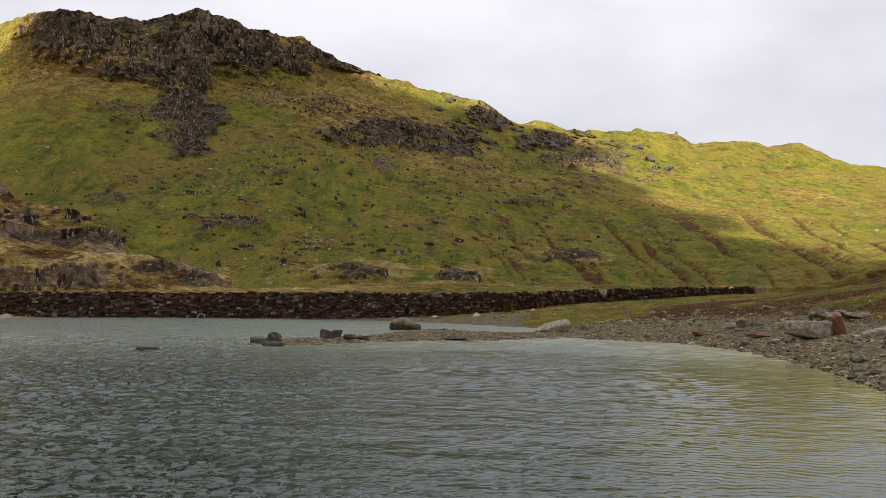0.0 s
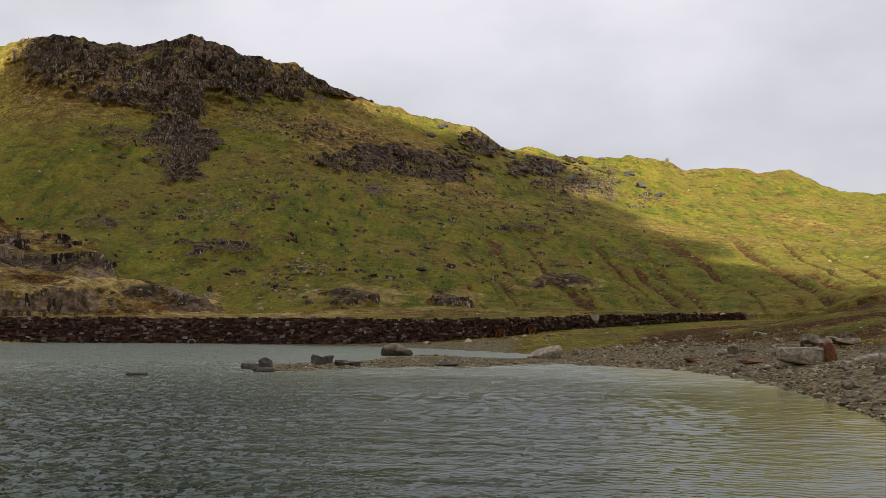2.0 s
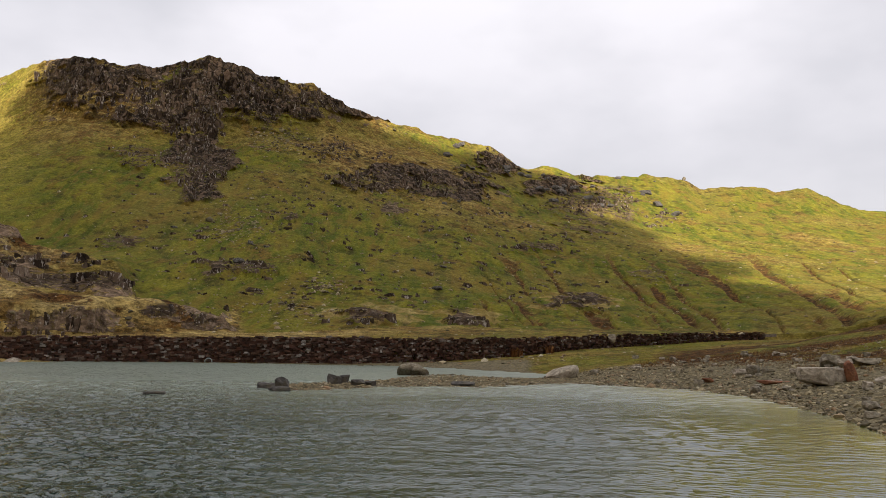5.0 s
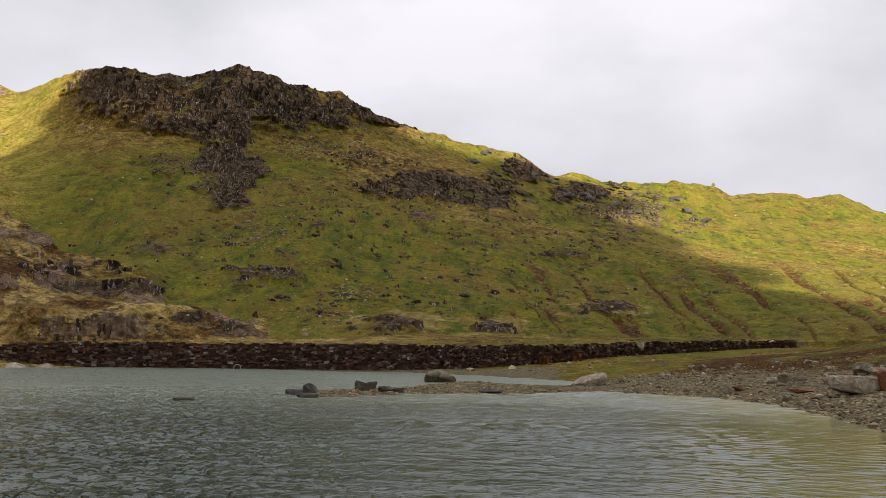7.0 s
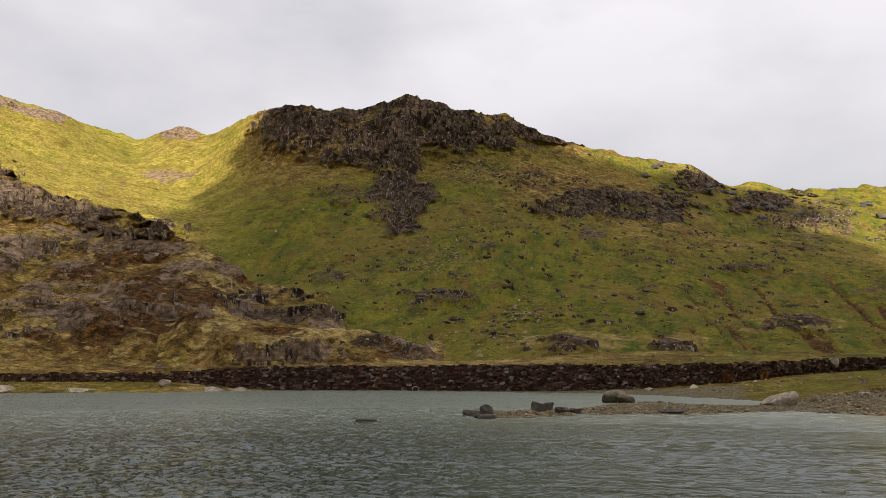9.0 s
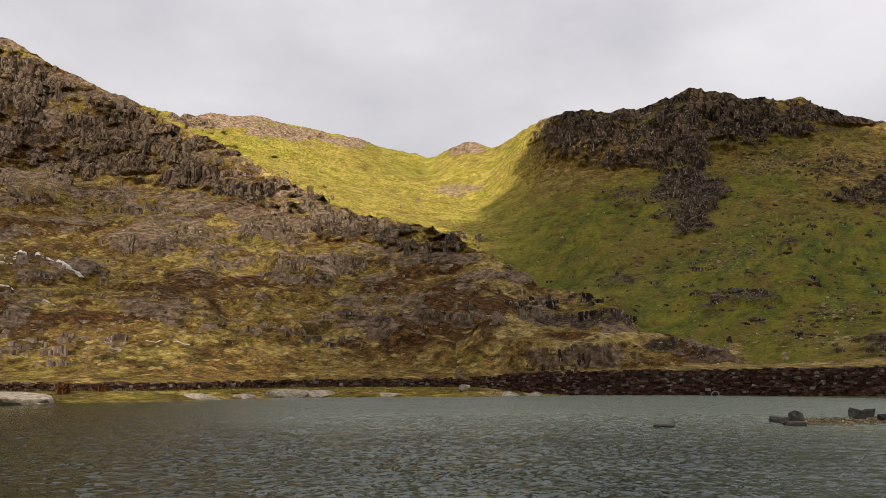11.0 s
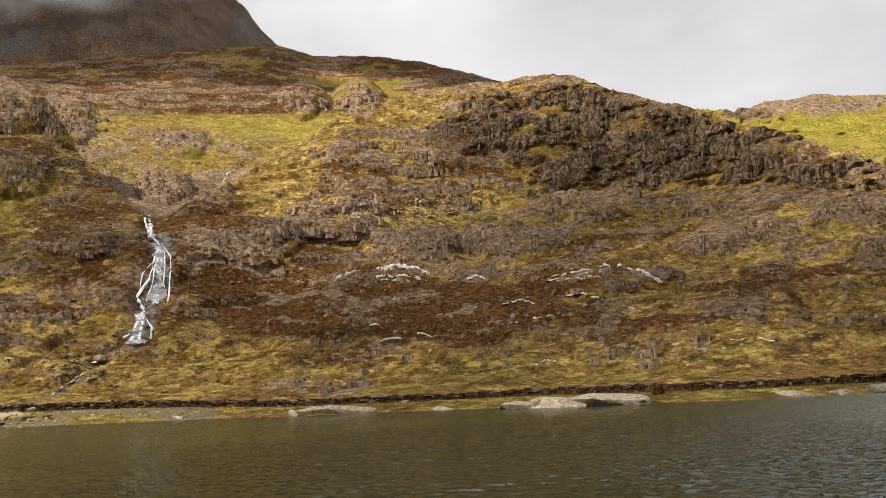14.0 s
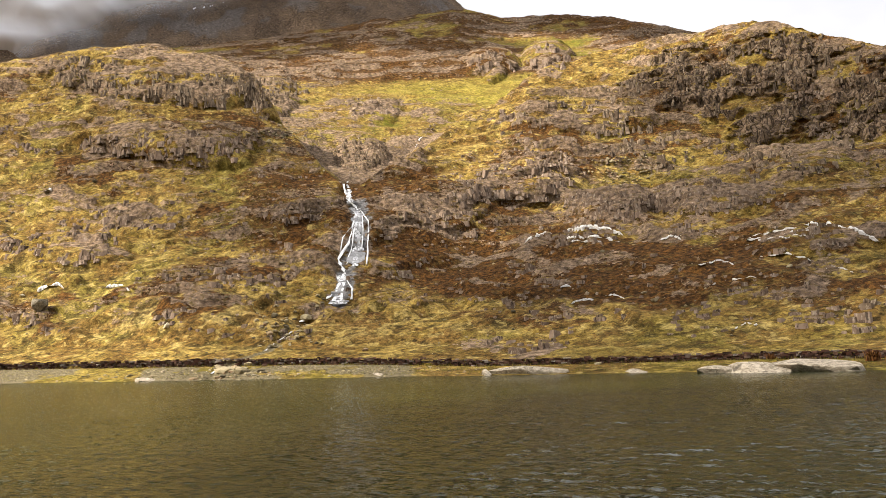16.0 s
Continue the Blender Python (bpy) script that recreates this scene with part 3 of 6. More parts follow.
# outcrops: bearing, elevation, half width, half height (degrees), strength
CRAGS = [(17, 15.3, 8.5, 1.7, 1), (23.2, 14.6, 2.6, 1.9, 1), (16.2, 11.4, 1.9, 3.0, 1), (18.8, 13.4, 3.2, 1.0, .9), (9.6, 15.0, 3, 1.0, .9), (5.2, 14.5, 2.6, .4, 1),
         (3, 10.3, 4.6, .9, .9), (-.6, 9.7, 1.9, .9, 1), (-3, 11.5, 1.3, 1.0, .9), (-7, 10.1, 2.2, .6, 1), (-9.6, 8.6, 2.8, 1.3, .62), (8, 12, 1.8, .8, .55), (20.0, 11.2, 1.2, .7, .5)]
LEDGES = [(15.6, 4.35, 1.7, .5, .8), (12.4, 4.5, 1.6, .3, .7), (5.1, 1.45, 2.1, .55, .9), (-.9, 1.4, 1.1, .5, .9), (-8.1, 2.6, 1.4, .4, .9), (11, 7.9, 1, .35, .8), (-4.9, 6, 1.8, .25, .7), (20.5, 5.8, .9, .35, .6),
          (-12.5, 4.2, 1.2, .5, .5), (24.4, 4.0, 3.4, 1.0, .85), (17.4, 1.9, 3.0, .8, .6), (24.5, .95, 2.5, .75, 1), (22, 2.9, 2.0, .7, .8)]
FRONT = [(33, 8.2, 3.6, .9, 1), (38.5, 9.2, 3.5, 1.0, 1), (43, 10.9, 3.5, 1.3, 1), (48, 13, 4, 1.8, 1), (53, 14.4, 5, 2.4, 1), (59, 15.4, 5, 3.4, 1), (64.5, 16, 3.4, 2.2, .9),
         (44, 6.7, 3, .9, .8), (49.3, 8.3, 3.4, 1.1, .9), (37.2, 4.4, 1.6, .5, .6), (55, 10, 4, 1.1, .75), (62, 9.7, 3, 1, .7), (68, 11.5, 3, 1.3, .6), (57, 5.6, 2.6, .6, .7), (30, 4.4, 2, .8, .8)]
LEFT = [(98.5, 17.4, 6, 1.5, .85), (92, 15.6, 2.2, 1.6, 1), (101.5, 12.6, 5, 1.1, .85), (96, 9, 5, .9, .7), (85.8, 12.2, 1.9, 1.3, 1), (103, 6.4, 4, .9, .75), (86.9, 6.3, 1.5, 3.6, 1), (92, 12.4, 2, .7, .7),
        (81, 8, 3, 1.2, .6), (76, 9.5, 4, 1.0, .6), (79, .5, 2.4, .4, .7), (70, 8, 4, .7, .55), (94, 5, 3, .6, .55), (105, 9.4, 3, .8, .6)]


def blobs(spots, wobble):
    mask = np.zeros_like(R)
    for a, e, wa, we, s in spots:
        lo, hi = np.searchsorted(AZ, [a - 2 * wa, a + 2 * wa])
        d = np.hypot((ANG[:, lo:hi] - a) / wa, (EL[:, lo:hi] - e) / we) + wobble[:, lo:hi]
        mask[:, lo:hi] = np.maximum(mask[:, lo:hi], s * step(1.25, 0.75, d))
    return mask


hill = step(TOE_ROW - 4, TOE_ROW + 12, ROW)
far = step(SKY_ROW + 4, SKY_ROW + 20, ROW)
T = np.radians(ANG) * R
n_wide = fractal(X / 55, Y / 55, Z / 55, 4, seed=3)
n_mid = fractal(X / 14, Y / 14, Z / 10, 5, seed=11)
n_fine = fractal(X / 4.2, Y / 4.2, Z / 3.4, 3, seed=23)
n_tuft = fractal(X / 1.9, Y / 1.9, Z / 1.7, 2, 0.6, seed=27)
T = np.radians(ANG) * 190
lens = fractal(T / 11 + n_mid, Z / 3.6 + 0.5 * n_mid, R / 40, 3, 0.55, seed=29)
ledge = fractal(T / 8 + 0.6 * n_mid, Z / 4.6 + 0.6 * n_mid, R / 30, 4, 0.6, seed=33)
below_brow = step(BROW_ROW + 3, BROW_ROW - 3, ROW)
rough_side = np.maximum(step(26, 31, ANG), step(12.2, 14, ANG) * below_brow)
streaky = fractal(T / 6.5 + n_mid, Z / 1.5 + 0.5 * n_mid, R / 18, 2, 0.6, seed=37)
wobble = 0.55 * n_mid + 0.45 * n_fine + 0.3 * lens
NEAR = [(24.6, .7, 2.3, .5, 1), (17.5, 1.3, 1.6, .45, .9), (20.5, 2.2, 1.2, .3, .8), (24.4, 4.1, 3.2, .9, .9), (24.6, .95, 2.4, .65, 1), (21.5, 3.0, 1.6, .5, .8)]
crag = blobs(CRAGS + FRONT[:7], wobble)
crag *= 1 - (0.45 + 0.45 * step(22, 30, ANG)) * step(0.08 - 0.14 * step(26, 32, ANG), 0.34 - 0.16 * step(26, 32, ANG), ledge + 0.25 * n_fine + 0.35 * streaky)
rock = np.maximum(crag, blobs(LEDGES[:9] + NEAR + FRONT[7:] + LEFT, wobble) * step(-0.35, 0.1, lens + 0.3 * n_fine + 0.8 * streaky))
down = fractal(T / 5 + Z / 9 + 0.8 * n_mid, Z / 30, R / 60, 3, 0.6, seed=39)
stray = 0.55 * lens + 0.25 * n_fine + 0.25 * n_wide + 0.6 * streaky
quiet = step(2.0, 0.4, EL) * 0.12 + 0.06 * step(9, 4, EL)
rock = np.maximum(rock, hill * rough_side * below_brow * step(0.04, 0.24, stray - quiet) * 0.85)
rock = np.maximum(rock, hill * (1 - rough_side) * step(0.42, 0.55, stray - 0.5 * streaky + 0.4 * down + 0.02 * (EL - 8)) * 0.8)
bare_back = step(UPPER_ROW - 2, UPPER_ROW + 10, ROW) * step(58, 64, ANG)
rock = np.maximum(rock, bare_back * step(-0.1, 0.2, stray + 0.4 * n_mid) * 0.9)
rock = np.maximum(rock, far)
past_brow = step(BROW_ROW + 1, BROW_ROW + 6, ROW)
valley = past_brow * step(UPPER_ROW + 8, UPPER_ROW - 6, ROW + 16 * n_mid) * step(66, 72, ANG) * step(97, 90, ANG + 3 * n_mid)
saddle = past_brow * step(SKY_ROW + 6, SKY_ROW, ROW) * step(24, 27, ANG) * step(62, 54, ANG)
# hummocks: treads of grass over steep faces of rock
meadow = valley * step(0, 0.9, EL + 0.9 * n_mid - 15.1 - 0.11 * (ANG - 76))
hummocky = hill * (1 - 0.9 * meadow) * np.maximum(rough_side * below_brow * step(0.6, 2.4, EL) * step(27, 31, ANG), step(60, 66, ANG) * past_brow * (1 - far))
tier = Z / 6.5 + 1.5 * fractal(X / 21, Y / 21, Z / 21, 3, 0.55, seed=81) + 0.35 * n_mid
tread = tier - np.floor(tier)
saw = (step(0.22, 0.5, tread) - tread) * hummocky * np.clip(0.85 + 0.8 * n_wide, 0.25, 1.2)
face = step(0.16, 0.28, tread + 0.10 * n_fine) * step(0.66, 0.48, tread + 0.14 * n_fine)
rock = np.maximum(rock * (1 - 0.6 * hummocky * step(0.5, 0.65, tread) * (1 - np.clip(crag, 0, 1))), hummocky * face * np.clip(0.42 + 1.2 * n_mid + 0.5 * lens, 0, 1))
rock *= 1 - 0.5 * step(27, 30, ANG) * step(50, 44, ANG) * step(8.2, 6.6, EL + n_mid) * step(0.25, -0.1, lens + streaky) * below_brow * hill
rock *= 1 - 0.9 * saddle * step(0.45, 0.2, n_mid)
rock = np.maximum(rock, saddle * blobs([(42.5, 15.1, 2.4, .45, 1), (38.8, 14.75, 1.6, .3, 1), (46, 15.7, 3, .4, .9), (30.4, 14.3, 1, .3, .9), (31.2, 11.6, 1.8, .4, .7)], wobble))
rock = np.maximum(rock, valley * step(0.0, 0.25, stray + 0.2 * (15.2 - EL)) * 0.9) * (1 - 0.55 * meadow)

# rounded knolls of bare rock: bearing, elevation, half widths, how far they stand out
KNOLLS = [(97.8, 17.0, 8.0, 1.5, 4.5), (97.4, 13.3, 5.2, 1.4, 4.5), (85.6, 12.7, 1.8, 1.1, 3.5), (91.4, 16.5, 1.6, 1.4, 3.5), (76.9, 18.3, 1.9, 0.9, 6.0), (73.3, 18.6, 1.7, 0.9, 6.0),
          (99.7, 8.5, 2.8, 1.0, 2.2), (103.9, 6.7, 3.5, 1.2, 2.2), (80.2, 9.4, 4.0, 1.5, 2.6), (69.6, 8.7, 3.2, 1.2, 2.2), (63.6, 9.0, 3.9, 1.3, 2.6), (57.2, 5.9, 3.9, 0.9, 2.0),
          (92.9, 4.9, 2.4, 0.9, 1.6), (49.9, 8.3, 3.7, 0.9, 2.2), (58.0, 10.7, 3.3, 1.2, 2.6)]
KNOLLS2 = [(48.0, 10.3, 4.6, 0.8, 2.2), (41.3, 5.9, 2.5, 0.7, 1.6), (75.0, 10.5, 4.4, 1.5, 2.4), (84.8, 15.7, 1.9, 0.8, 2.4), (70.5, 14.4, 5.2, 1.2, 2.6), (75.4, 0.1, 2.4, 0.6, 0.9), (43.4, 9.3, 4.2, 1.0, 2.0), (90.0, 9.0, 2.0, 0.8, 1.6)]
rock *= 1 - 0.7 * step(3.0, 1.4, EL + 0.6 * n_mid) * step(50, 58, ANG) * hill
rise_out = np.zeros_like(R)
for a, e, wa_, we_, out in KNOLLS + KNOLLS2:
    lo, hi = np.searchsorted(AZ, [a - 1.4 * wa_, a + 1.4 * wa_])
    d = np.hypot((ANG[:, lo:hi] - a) / wa_, (EL[:, lo:hi] - e) / we_) + 0.35 * n_mid[:, lo:hi] + 0.18 * n_fine[:, lo:hi]
    prof = np.sqrt(np.clip(1 - d * d, 0, 1))
    rise_out[:, lo:hi] = np.maximum(rise_out[:, lo:hi], out * prof)
    bare = step(0.05, 0.45, prof) * step(0.75, 0.2, (EL[:, lo:hi] - e) / we_ + 0.9 * n_mid[:, lo:hi]) * step(-0.25, 0.1, lens[:, lo:hi] + streaky[:, lo:hi])
    rock[:, lo:hi] = np.maximum(rock[:, lo:hi], bare)
rise_out *= hill

# relief: broad swells, whalebacks, ribbed and broken crags, tussocks
calm = step(0, 14, ROW - TOE_ROW) * (1 - 0.75 * np.exp(-((ROW - SKY_ROW) / 5.0) ** 2)) * (1 - 0.6 * np.exp(-((ROW - BROW_ROW) / 4.0) ** 2) * crest)
Z += calm * (1.2 * saw + 1.5 * n_wide + 0.5 * n_mid * (1 + rough_side + 2.5 * valley) + 0.2 * n_fine)
ribs = ridged(U / 3.4 + 1.2 * n_mid, Z / 17, R / 30, 3, seed=31)
columns = ridged(U / 1.7 + 1.2 * n_fine, Z / 9, R / 12, 1, seed=35)
blocks = ridged(X / 3.6 + n_fine, Y / 3.6, Z / 2.4, 2, seed=41)
splits = np.abs(value_noise(T / 2.4 + n_fine, Z / 3 + n_mid, R / 8, seed=43))
shelf = Z / 2.7 + 1.1 * n_mid + 0.5 * lens
terrace = (np.floor(shelf) + step(0.3, 0.55, shelf - np.floor(shelf)) - shelf) * 2.7
lump = rock * hill
dome = np.sqrt(np.clip(rock, 0, 1)) * hill * (1 - far)
steep = np.clip(crag * 1.4, 0, 1)
bulge = hill * rough_side * below_brow * np.clip(lens + 0.3 * n_wide + 0.05 - quiet, 0, 0.5) * (1 - steep)
soft_rock = step(-0.05, 0.45, lens + 0.3 * n_wide - quiet) * hill * rough_side * below_brow
Z += lump * (steep * (0.08 * terrace + 0.45 * blocks) + (1 - steep) * (0.22 * blocks - 0.18 * step(0.14, 0.0, splits))) + 1.3 * bulge + 0.4 * soft_rock
R -= calm * (0.9 * saw + 0.8 * rise_out)
Z += 0.45 * calm * rise_out
R -= (lump * steep * 0.35 * blocks + 1.0 * bulge + steep * hill * (1.9 * ribs + 0.95 * columns + 0.5)) * step(60, 130, R)
Z += (1 - rock) * hill * 0.28 * n_tuft + step(first[9], first[9] + 3, ROW) * (1 - hill) * 0.06 * n_tuft
Z += (1 - far) * 1.5 * fractal(ANG / 1.3, R / 30, None, 4, 0.6, seed=57) * (np.exp(-((ROW - SKY_ROW) / 5.0) ** 2) + 0.6 * crest * np.exp(-((ROW - BROW_ROW) / 4.0) ** 2)) * step(-32, -30, ANG) * step(112, 110, ANG)
Z += far * (9 * fractal(X / 60, Y / 60, None, 6, 0.6, seed=51) + 3 * ridged(T / 14, Z / 30, None, 3, seed=53)) * step(SUMMIT_ROW + 4, SUMMIT_ROW, ROW)
rock = np.maximum(rock, (on_hump > 0.5) * step(0.0, 0.22, lens + 0.7 * streaky + 0.3 * n_fine) * 0.9)
bluff = blobs([(24.6, .6, 2.5, .6, 1), (18.2, 1.5, 1.2, .5, .8), (23.5, 3.6, 3.2, .5, .8)], 0.3 * n_mid + 0.2 * n_fine) * hill
rock = np.maximum(rock, bluff)
knob = blobs(LEDGES[:9], 1.0 * n_mid + 0.9 * n_fine) * hill * step(-0.4, 0.0, streaky + 0.5 * lens)
Z += 0.7 * knob
R -= 0.9 * knob * step(60, 100, R)
rock = np.maximum(rock, knob)
# gullies down the green slope and the stream's bed
gully = ridged(ANG / 1.6 + 0.22 * n_wide - 0.035 * R, R / 260, None, 2, seed=61)
cut = hill * (1 - rough_side) * (1 - rock) * step(0.5, 0.85, gully + 0.25 * n_fine) * step(7.5, 4, EL) * step(4, -4, ANG)
Z -= 0.6 * cut
STREAM = [(1.0, 91.1), (1.6, 90.0), (2.2, 89.2), (2.8, 88.0), (3.9, 87.2), (5.7, 87.0), (8.2, 85.95), (10.0, 86.4), (10.7, 86.7), (11.4, 85.6), (12.6, 82.9), (13.5, 81.9), (14.2, 81.0), (15.5, 79.0)]
bed = np.interp(EL, [e for e, _ in STREAM], [a for _, a in STREAM])
Z -= np.exp(-((ANG - bed) / 0.55) ** 2) * hill * step(16, 15, EL) * 0.9
low_bed = np.interp(EL, [-1.2, -0.3, 0.1, 0.4, 1.0], [95.4, 94.1, 92.9, 91.8, 91.1])
trench = np.exp(-((ANG - low_bed) / 0.4) ** 2) * step(1.3, 0.9, EL) * step(first[7] - 2, first[7] + 2, ROW)
Z -= trench * 0.35
# shore ground
shore = step(first[3] - 1, first[3] + 6, ROW) * (1 - hill) * step(-0.1, 0.25, Z)
off_track = 1 - step(first[8] - 2, first[8], ROW) * step(first[11], first[10], ROW)
Z += shore * (0.10 * n_fine + 0.16 * n_mid) * step(0.0, 0.5, Z) * off_track
X, Y = polar(ANG, R)

beach = step(first[3] - 4, first[3], ROW) * step(first[8], first[8] - 6, ROW)
shingle = beach * step(14, 11, ANG) * np.clip(1.05 - 0.6 * 1.6 * step(0.1, 0.5, Z - 0.95 + 0.9 * n_mid) - 0.75 * step(0.0, .5, n_mid - .05) * step(0.25, .6, Z) * step(-13, -9, ANG), 0, 1)
shingle *= 1 - 0.9 * step(57, 63, R + 7 * n_mid) * step(-3, -7, ANG)
bank = step(first[7] - 3, first[7], ROW) * step(first[8] + 1, first[8] - 2, ROW)
shingle = np.maximum(shingle, bank * (step(80, 85, ANG) * 0.95 + step(7, 4, ANG) * step(-6, -3, ANG) * step(0.55, 0.25, Z)) * step(.45, .1, n_mid))
shingle = np.maximum(shingle, step(first[9], first[9] + 1, ROW) * step(first[10] + 3, first[10], ROW) * 0.45)
shingle = np.maximum(shingle, trench * 0.9)
dry = np.clip(0.16 + 0.75 * rough_side + 0.25 * step(18, 28, ANG) * below_brow + 0.75 * n_wide + 0.5 * n_mid + 0.05 * (EL - 6) * (1 - rough_side), 0, 1)
strip = step(first[10] - 2, first[10], ROW) * step(TOE_ROW + 14, TOE_ROW - 2, ROW)
dry = np.maximum(dry, strip * np.clip(0.75 + 0.6 * n_mid, 0, 1) * step(-14, 8, ANG))
dry = np.maximum(dry, (1 - hill) * np.clip(0.45 + 0.9 * n_mid, 0, 1))
dry = np.maximum(dry, cut * 0.8)
dry = np.maximum(dry, step(12.6, 14, ANG) * step(31, 28, ANG) * below_brow * np.clip(0.95 + 0.5 * n_mid, 0, 1))
dry = np.maximum(dry, step(-12, -18, ANG) * step(TOE_ROW + 8, TOE_ROW - 2, ROW) * np.clip(0.7 + n_mid, 0, 1))
lush = np.clip(0.9 * meadow + saddle * np.clip(.8 + 1.2 * n_wide + step(29, 36, ANG), 0, 1), 0, 1) * np.clip(0.75 + 0.5 * n_mid, 0, 1)
lush = np.maximum(lush, bank * step(28, 34, ANG) * 0.5 * np.clip(.3 + 1.5 * n_mid, 0, 1))
heath = blobs([(69, 5, 10, 1.9, 1), (77, 5.8, 7, 2.2, 1), (84, 9, 4, 3.2, .9), (91, 9.5, 3, 2.4, .8), (60, 6.6, 4, .9, .6), (82, 6, 2, 2.5, .8), (91, 7, 2.5, 2, .6), (46, 4.6, 3, .6, .6), (30, 2.4, 4, .5, .4), (56, 8.2, 5, .8, .6)], 0.8 * n_mid + 0.3 * n_wide)
heath = np.maximum(heath, hill * step(40, 48, ANG) * step(92, 86, ANG) * below_brow * step(0.0, 0.3, 0.6 * n_wide + 0.7 * n_mid) * step(9.5, 7.5, EL) * 0.85)
heath *= 0.7 + 0.3 * step(-0.2, 0.2, n_fine)
heath = np.maximum(heath, bare_back * step(-0.4, 0.05, 0.7 * n_wide + 0.6 * n_mid))
heath = np.maximum(heath, hill * (1 - rough_side) * step(0.18, 0.45, 0.5 * n_mid + 0.4 * n_wide + 0.3 * n_fine + 0.7 * down) * 0.4 * (0.15 + 0.85 * step(-6, 2, ANG)))
heath = np.maximum(heath, cut * 0.65)
heath = np.maximum(heath, hill * rough_side * below_brow * step(0.08, 0.35, n_mid + 0.6 * n_fine) * 0.7)
spur = step(12.6, 14.5, ANG) * step(31, 28.5, ANG) * below_brow
pale = np.maximum(spur * np.clip(0.75 + 1.0 * n_mid + 0.5 * lens, 0, 1), strip * step(-4, 2, ANG) * step(30, 24, ANG) * np.clip(0.6 + 1.2 * n_mid, 0, 1))
pale = np.maximum(pale, 0.6 * step(0.0, 0.8, blobs([(a + 0.2, e + 0.2, 1.3 * w, 1.2 * h, 1) for a, e, w, h, s in LEDGES[2:5]], 1.3 * n_mid + 1.0 * n_fine)))
pale = np.maximum(pale, hill * rough_side * below_brow * step(0.05, 0.5, n_wide + 0.6 * n_mid + 0.25 * step(4, 1, EL) + 0.2 * step(50, 42, ANG)) * 0.6)
heath = np.maximum(heath, step(-11, -15, ANG) * step(44, 49, R) * step(84, 68, R) * step(-0.4, 0.0, n_mid + 0.5 * n_fine) * 0.9)
# hollows of the tussock relief, where the grass colour gets its painted shade
tuft_shade = np.clip(-n_tuft, 0, 1) * (1 - 0.5 * lush)
wet = np.exp(-((ANG - bed + 0.35) / 0.75) ** 2) * step(2.6, 3.4, EL + .5 * n_fine) * step(10.8, 9.6, EL) * step(0.15, 0.5, n_fine * .5 + .6)
rock = np.maximum(rock, wet)
wet = np.maximum(wet, 0.45 * far * step(0.0, 0.4, n_wide + 0.5 * n_mid))
dark = np.clip(0.9 * np.maximum(bluff, knob) + 0.85 * step(31, 24, ANG) * (1 - below_brow * step(12, 14, ANG)) + 0.22 * step(0.2, 0.8, crag) + far * (0.35 + 0.6 * step(-0.3, 0.3, n_mid + n_wide)) + 0.5 * step(-0.05, .45, n_mid + 0.5 * n_wide) * rough_side, 0, 1)
stony = (steep * rock)[:-1, :-1].ravel()
ground_mesh = grid_mesh("ground", X, Y, Z, HILLSIDE, stony < 0.55, [("rock", rock), ("dry", dry), ("heath", heath), ("lush", lush), ("shingle", shingle), ("tuft_shade", tuft_shade), ("wet", wet), ("dark", dark), ("cliff", np.maximum(np.maximum(steep, bluff), 0.7 * knob)), ("pale", pale)])
tagged(ground_mesh, "grassy mountainside with dark crags and a shingle shore round the lake", "ground", kind="structure")
EL = np.degrees(np.arctan2(Z - EYE, R))


def ground_z(az, r):
    c = int(np.clip(np.searchsorted(AZ, az), 0, len(AZ) - 1))
    return float(np.interp(r, R[:, c], Z[:, c]))


def spot_at(az, el):
    """The first ground seen along a bearing at an elevation: distance and height."""
    c = int(np.clip(np.searchsorted(AZ, az), 0, len(AZ) - 1))
    k = first[3] + int(np.argmax(EL[first[3]:, c] >= el))
    return float(R[k, c]), float(Z[k, c])


# ---- water ----
wa = np.concatenate([np.arange(-75, -32, 2.0), np.arange(-32, 112, 0.24), np.arange(112, 176, 2.0)])
wr = np.concatenate([np.arange(3.5, 8, .5), np.geomspace(8, 50, 590), np.geomspace(50.4, 125, 150)])
WR, WA = np.meshgrid(wr, wa, indexing="ij")
wx, wy = polar(WA, WR)
lee = step(50, 74, WA + 8 * fractal(wx / 20, wy / 20, None, 2, seed=70))
lee = np.maximum(0.5 * lee, 0.6 * step(-14, -22, WA) * step(50, 25, WR))
breeze = (0.75 + 0.5 * fractal(wx / 9, wy / 6, None, 3, seed=73)) * (1 - lee)
wave = np.random.default_rng(70)
wz = 0
turned = step(34, 60, WA)
for k in range(36):  # short wind waves, much of one size
    length = 0.108 * 1.021 ** k
    way = radians(84) + wave.normal(0, 0.55)
    wz = wz + 0.0062 * length * np.sin((wx * math.cos(way) + wy * math.sin(way)) * 2 * math.pi / length + wave.uniform(0, 6.28)) * step(115 * length, 70 * length, WR)
for k in range(22):  # somewhat longer ones further out
    length = 0.27 * 1.035 ** k
    way = radians(84) + wave.normal(0, 0.55)
    wz = wz + 0.0062 * length * np.sin((wx * math.cos(way) + wy * math.sin(way)) * 2 * math.pi / length + wave.uniform(0, 6.28)) * step(11, 22, WR) * step(110 * length, 65 * length, WR)
wz = wz * breeze * (1 - 0.7 * turned)
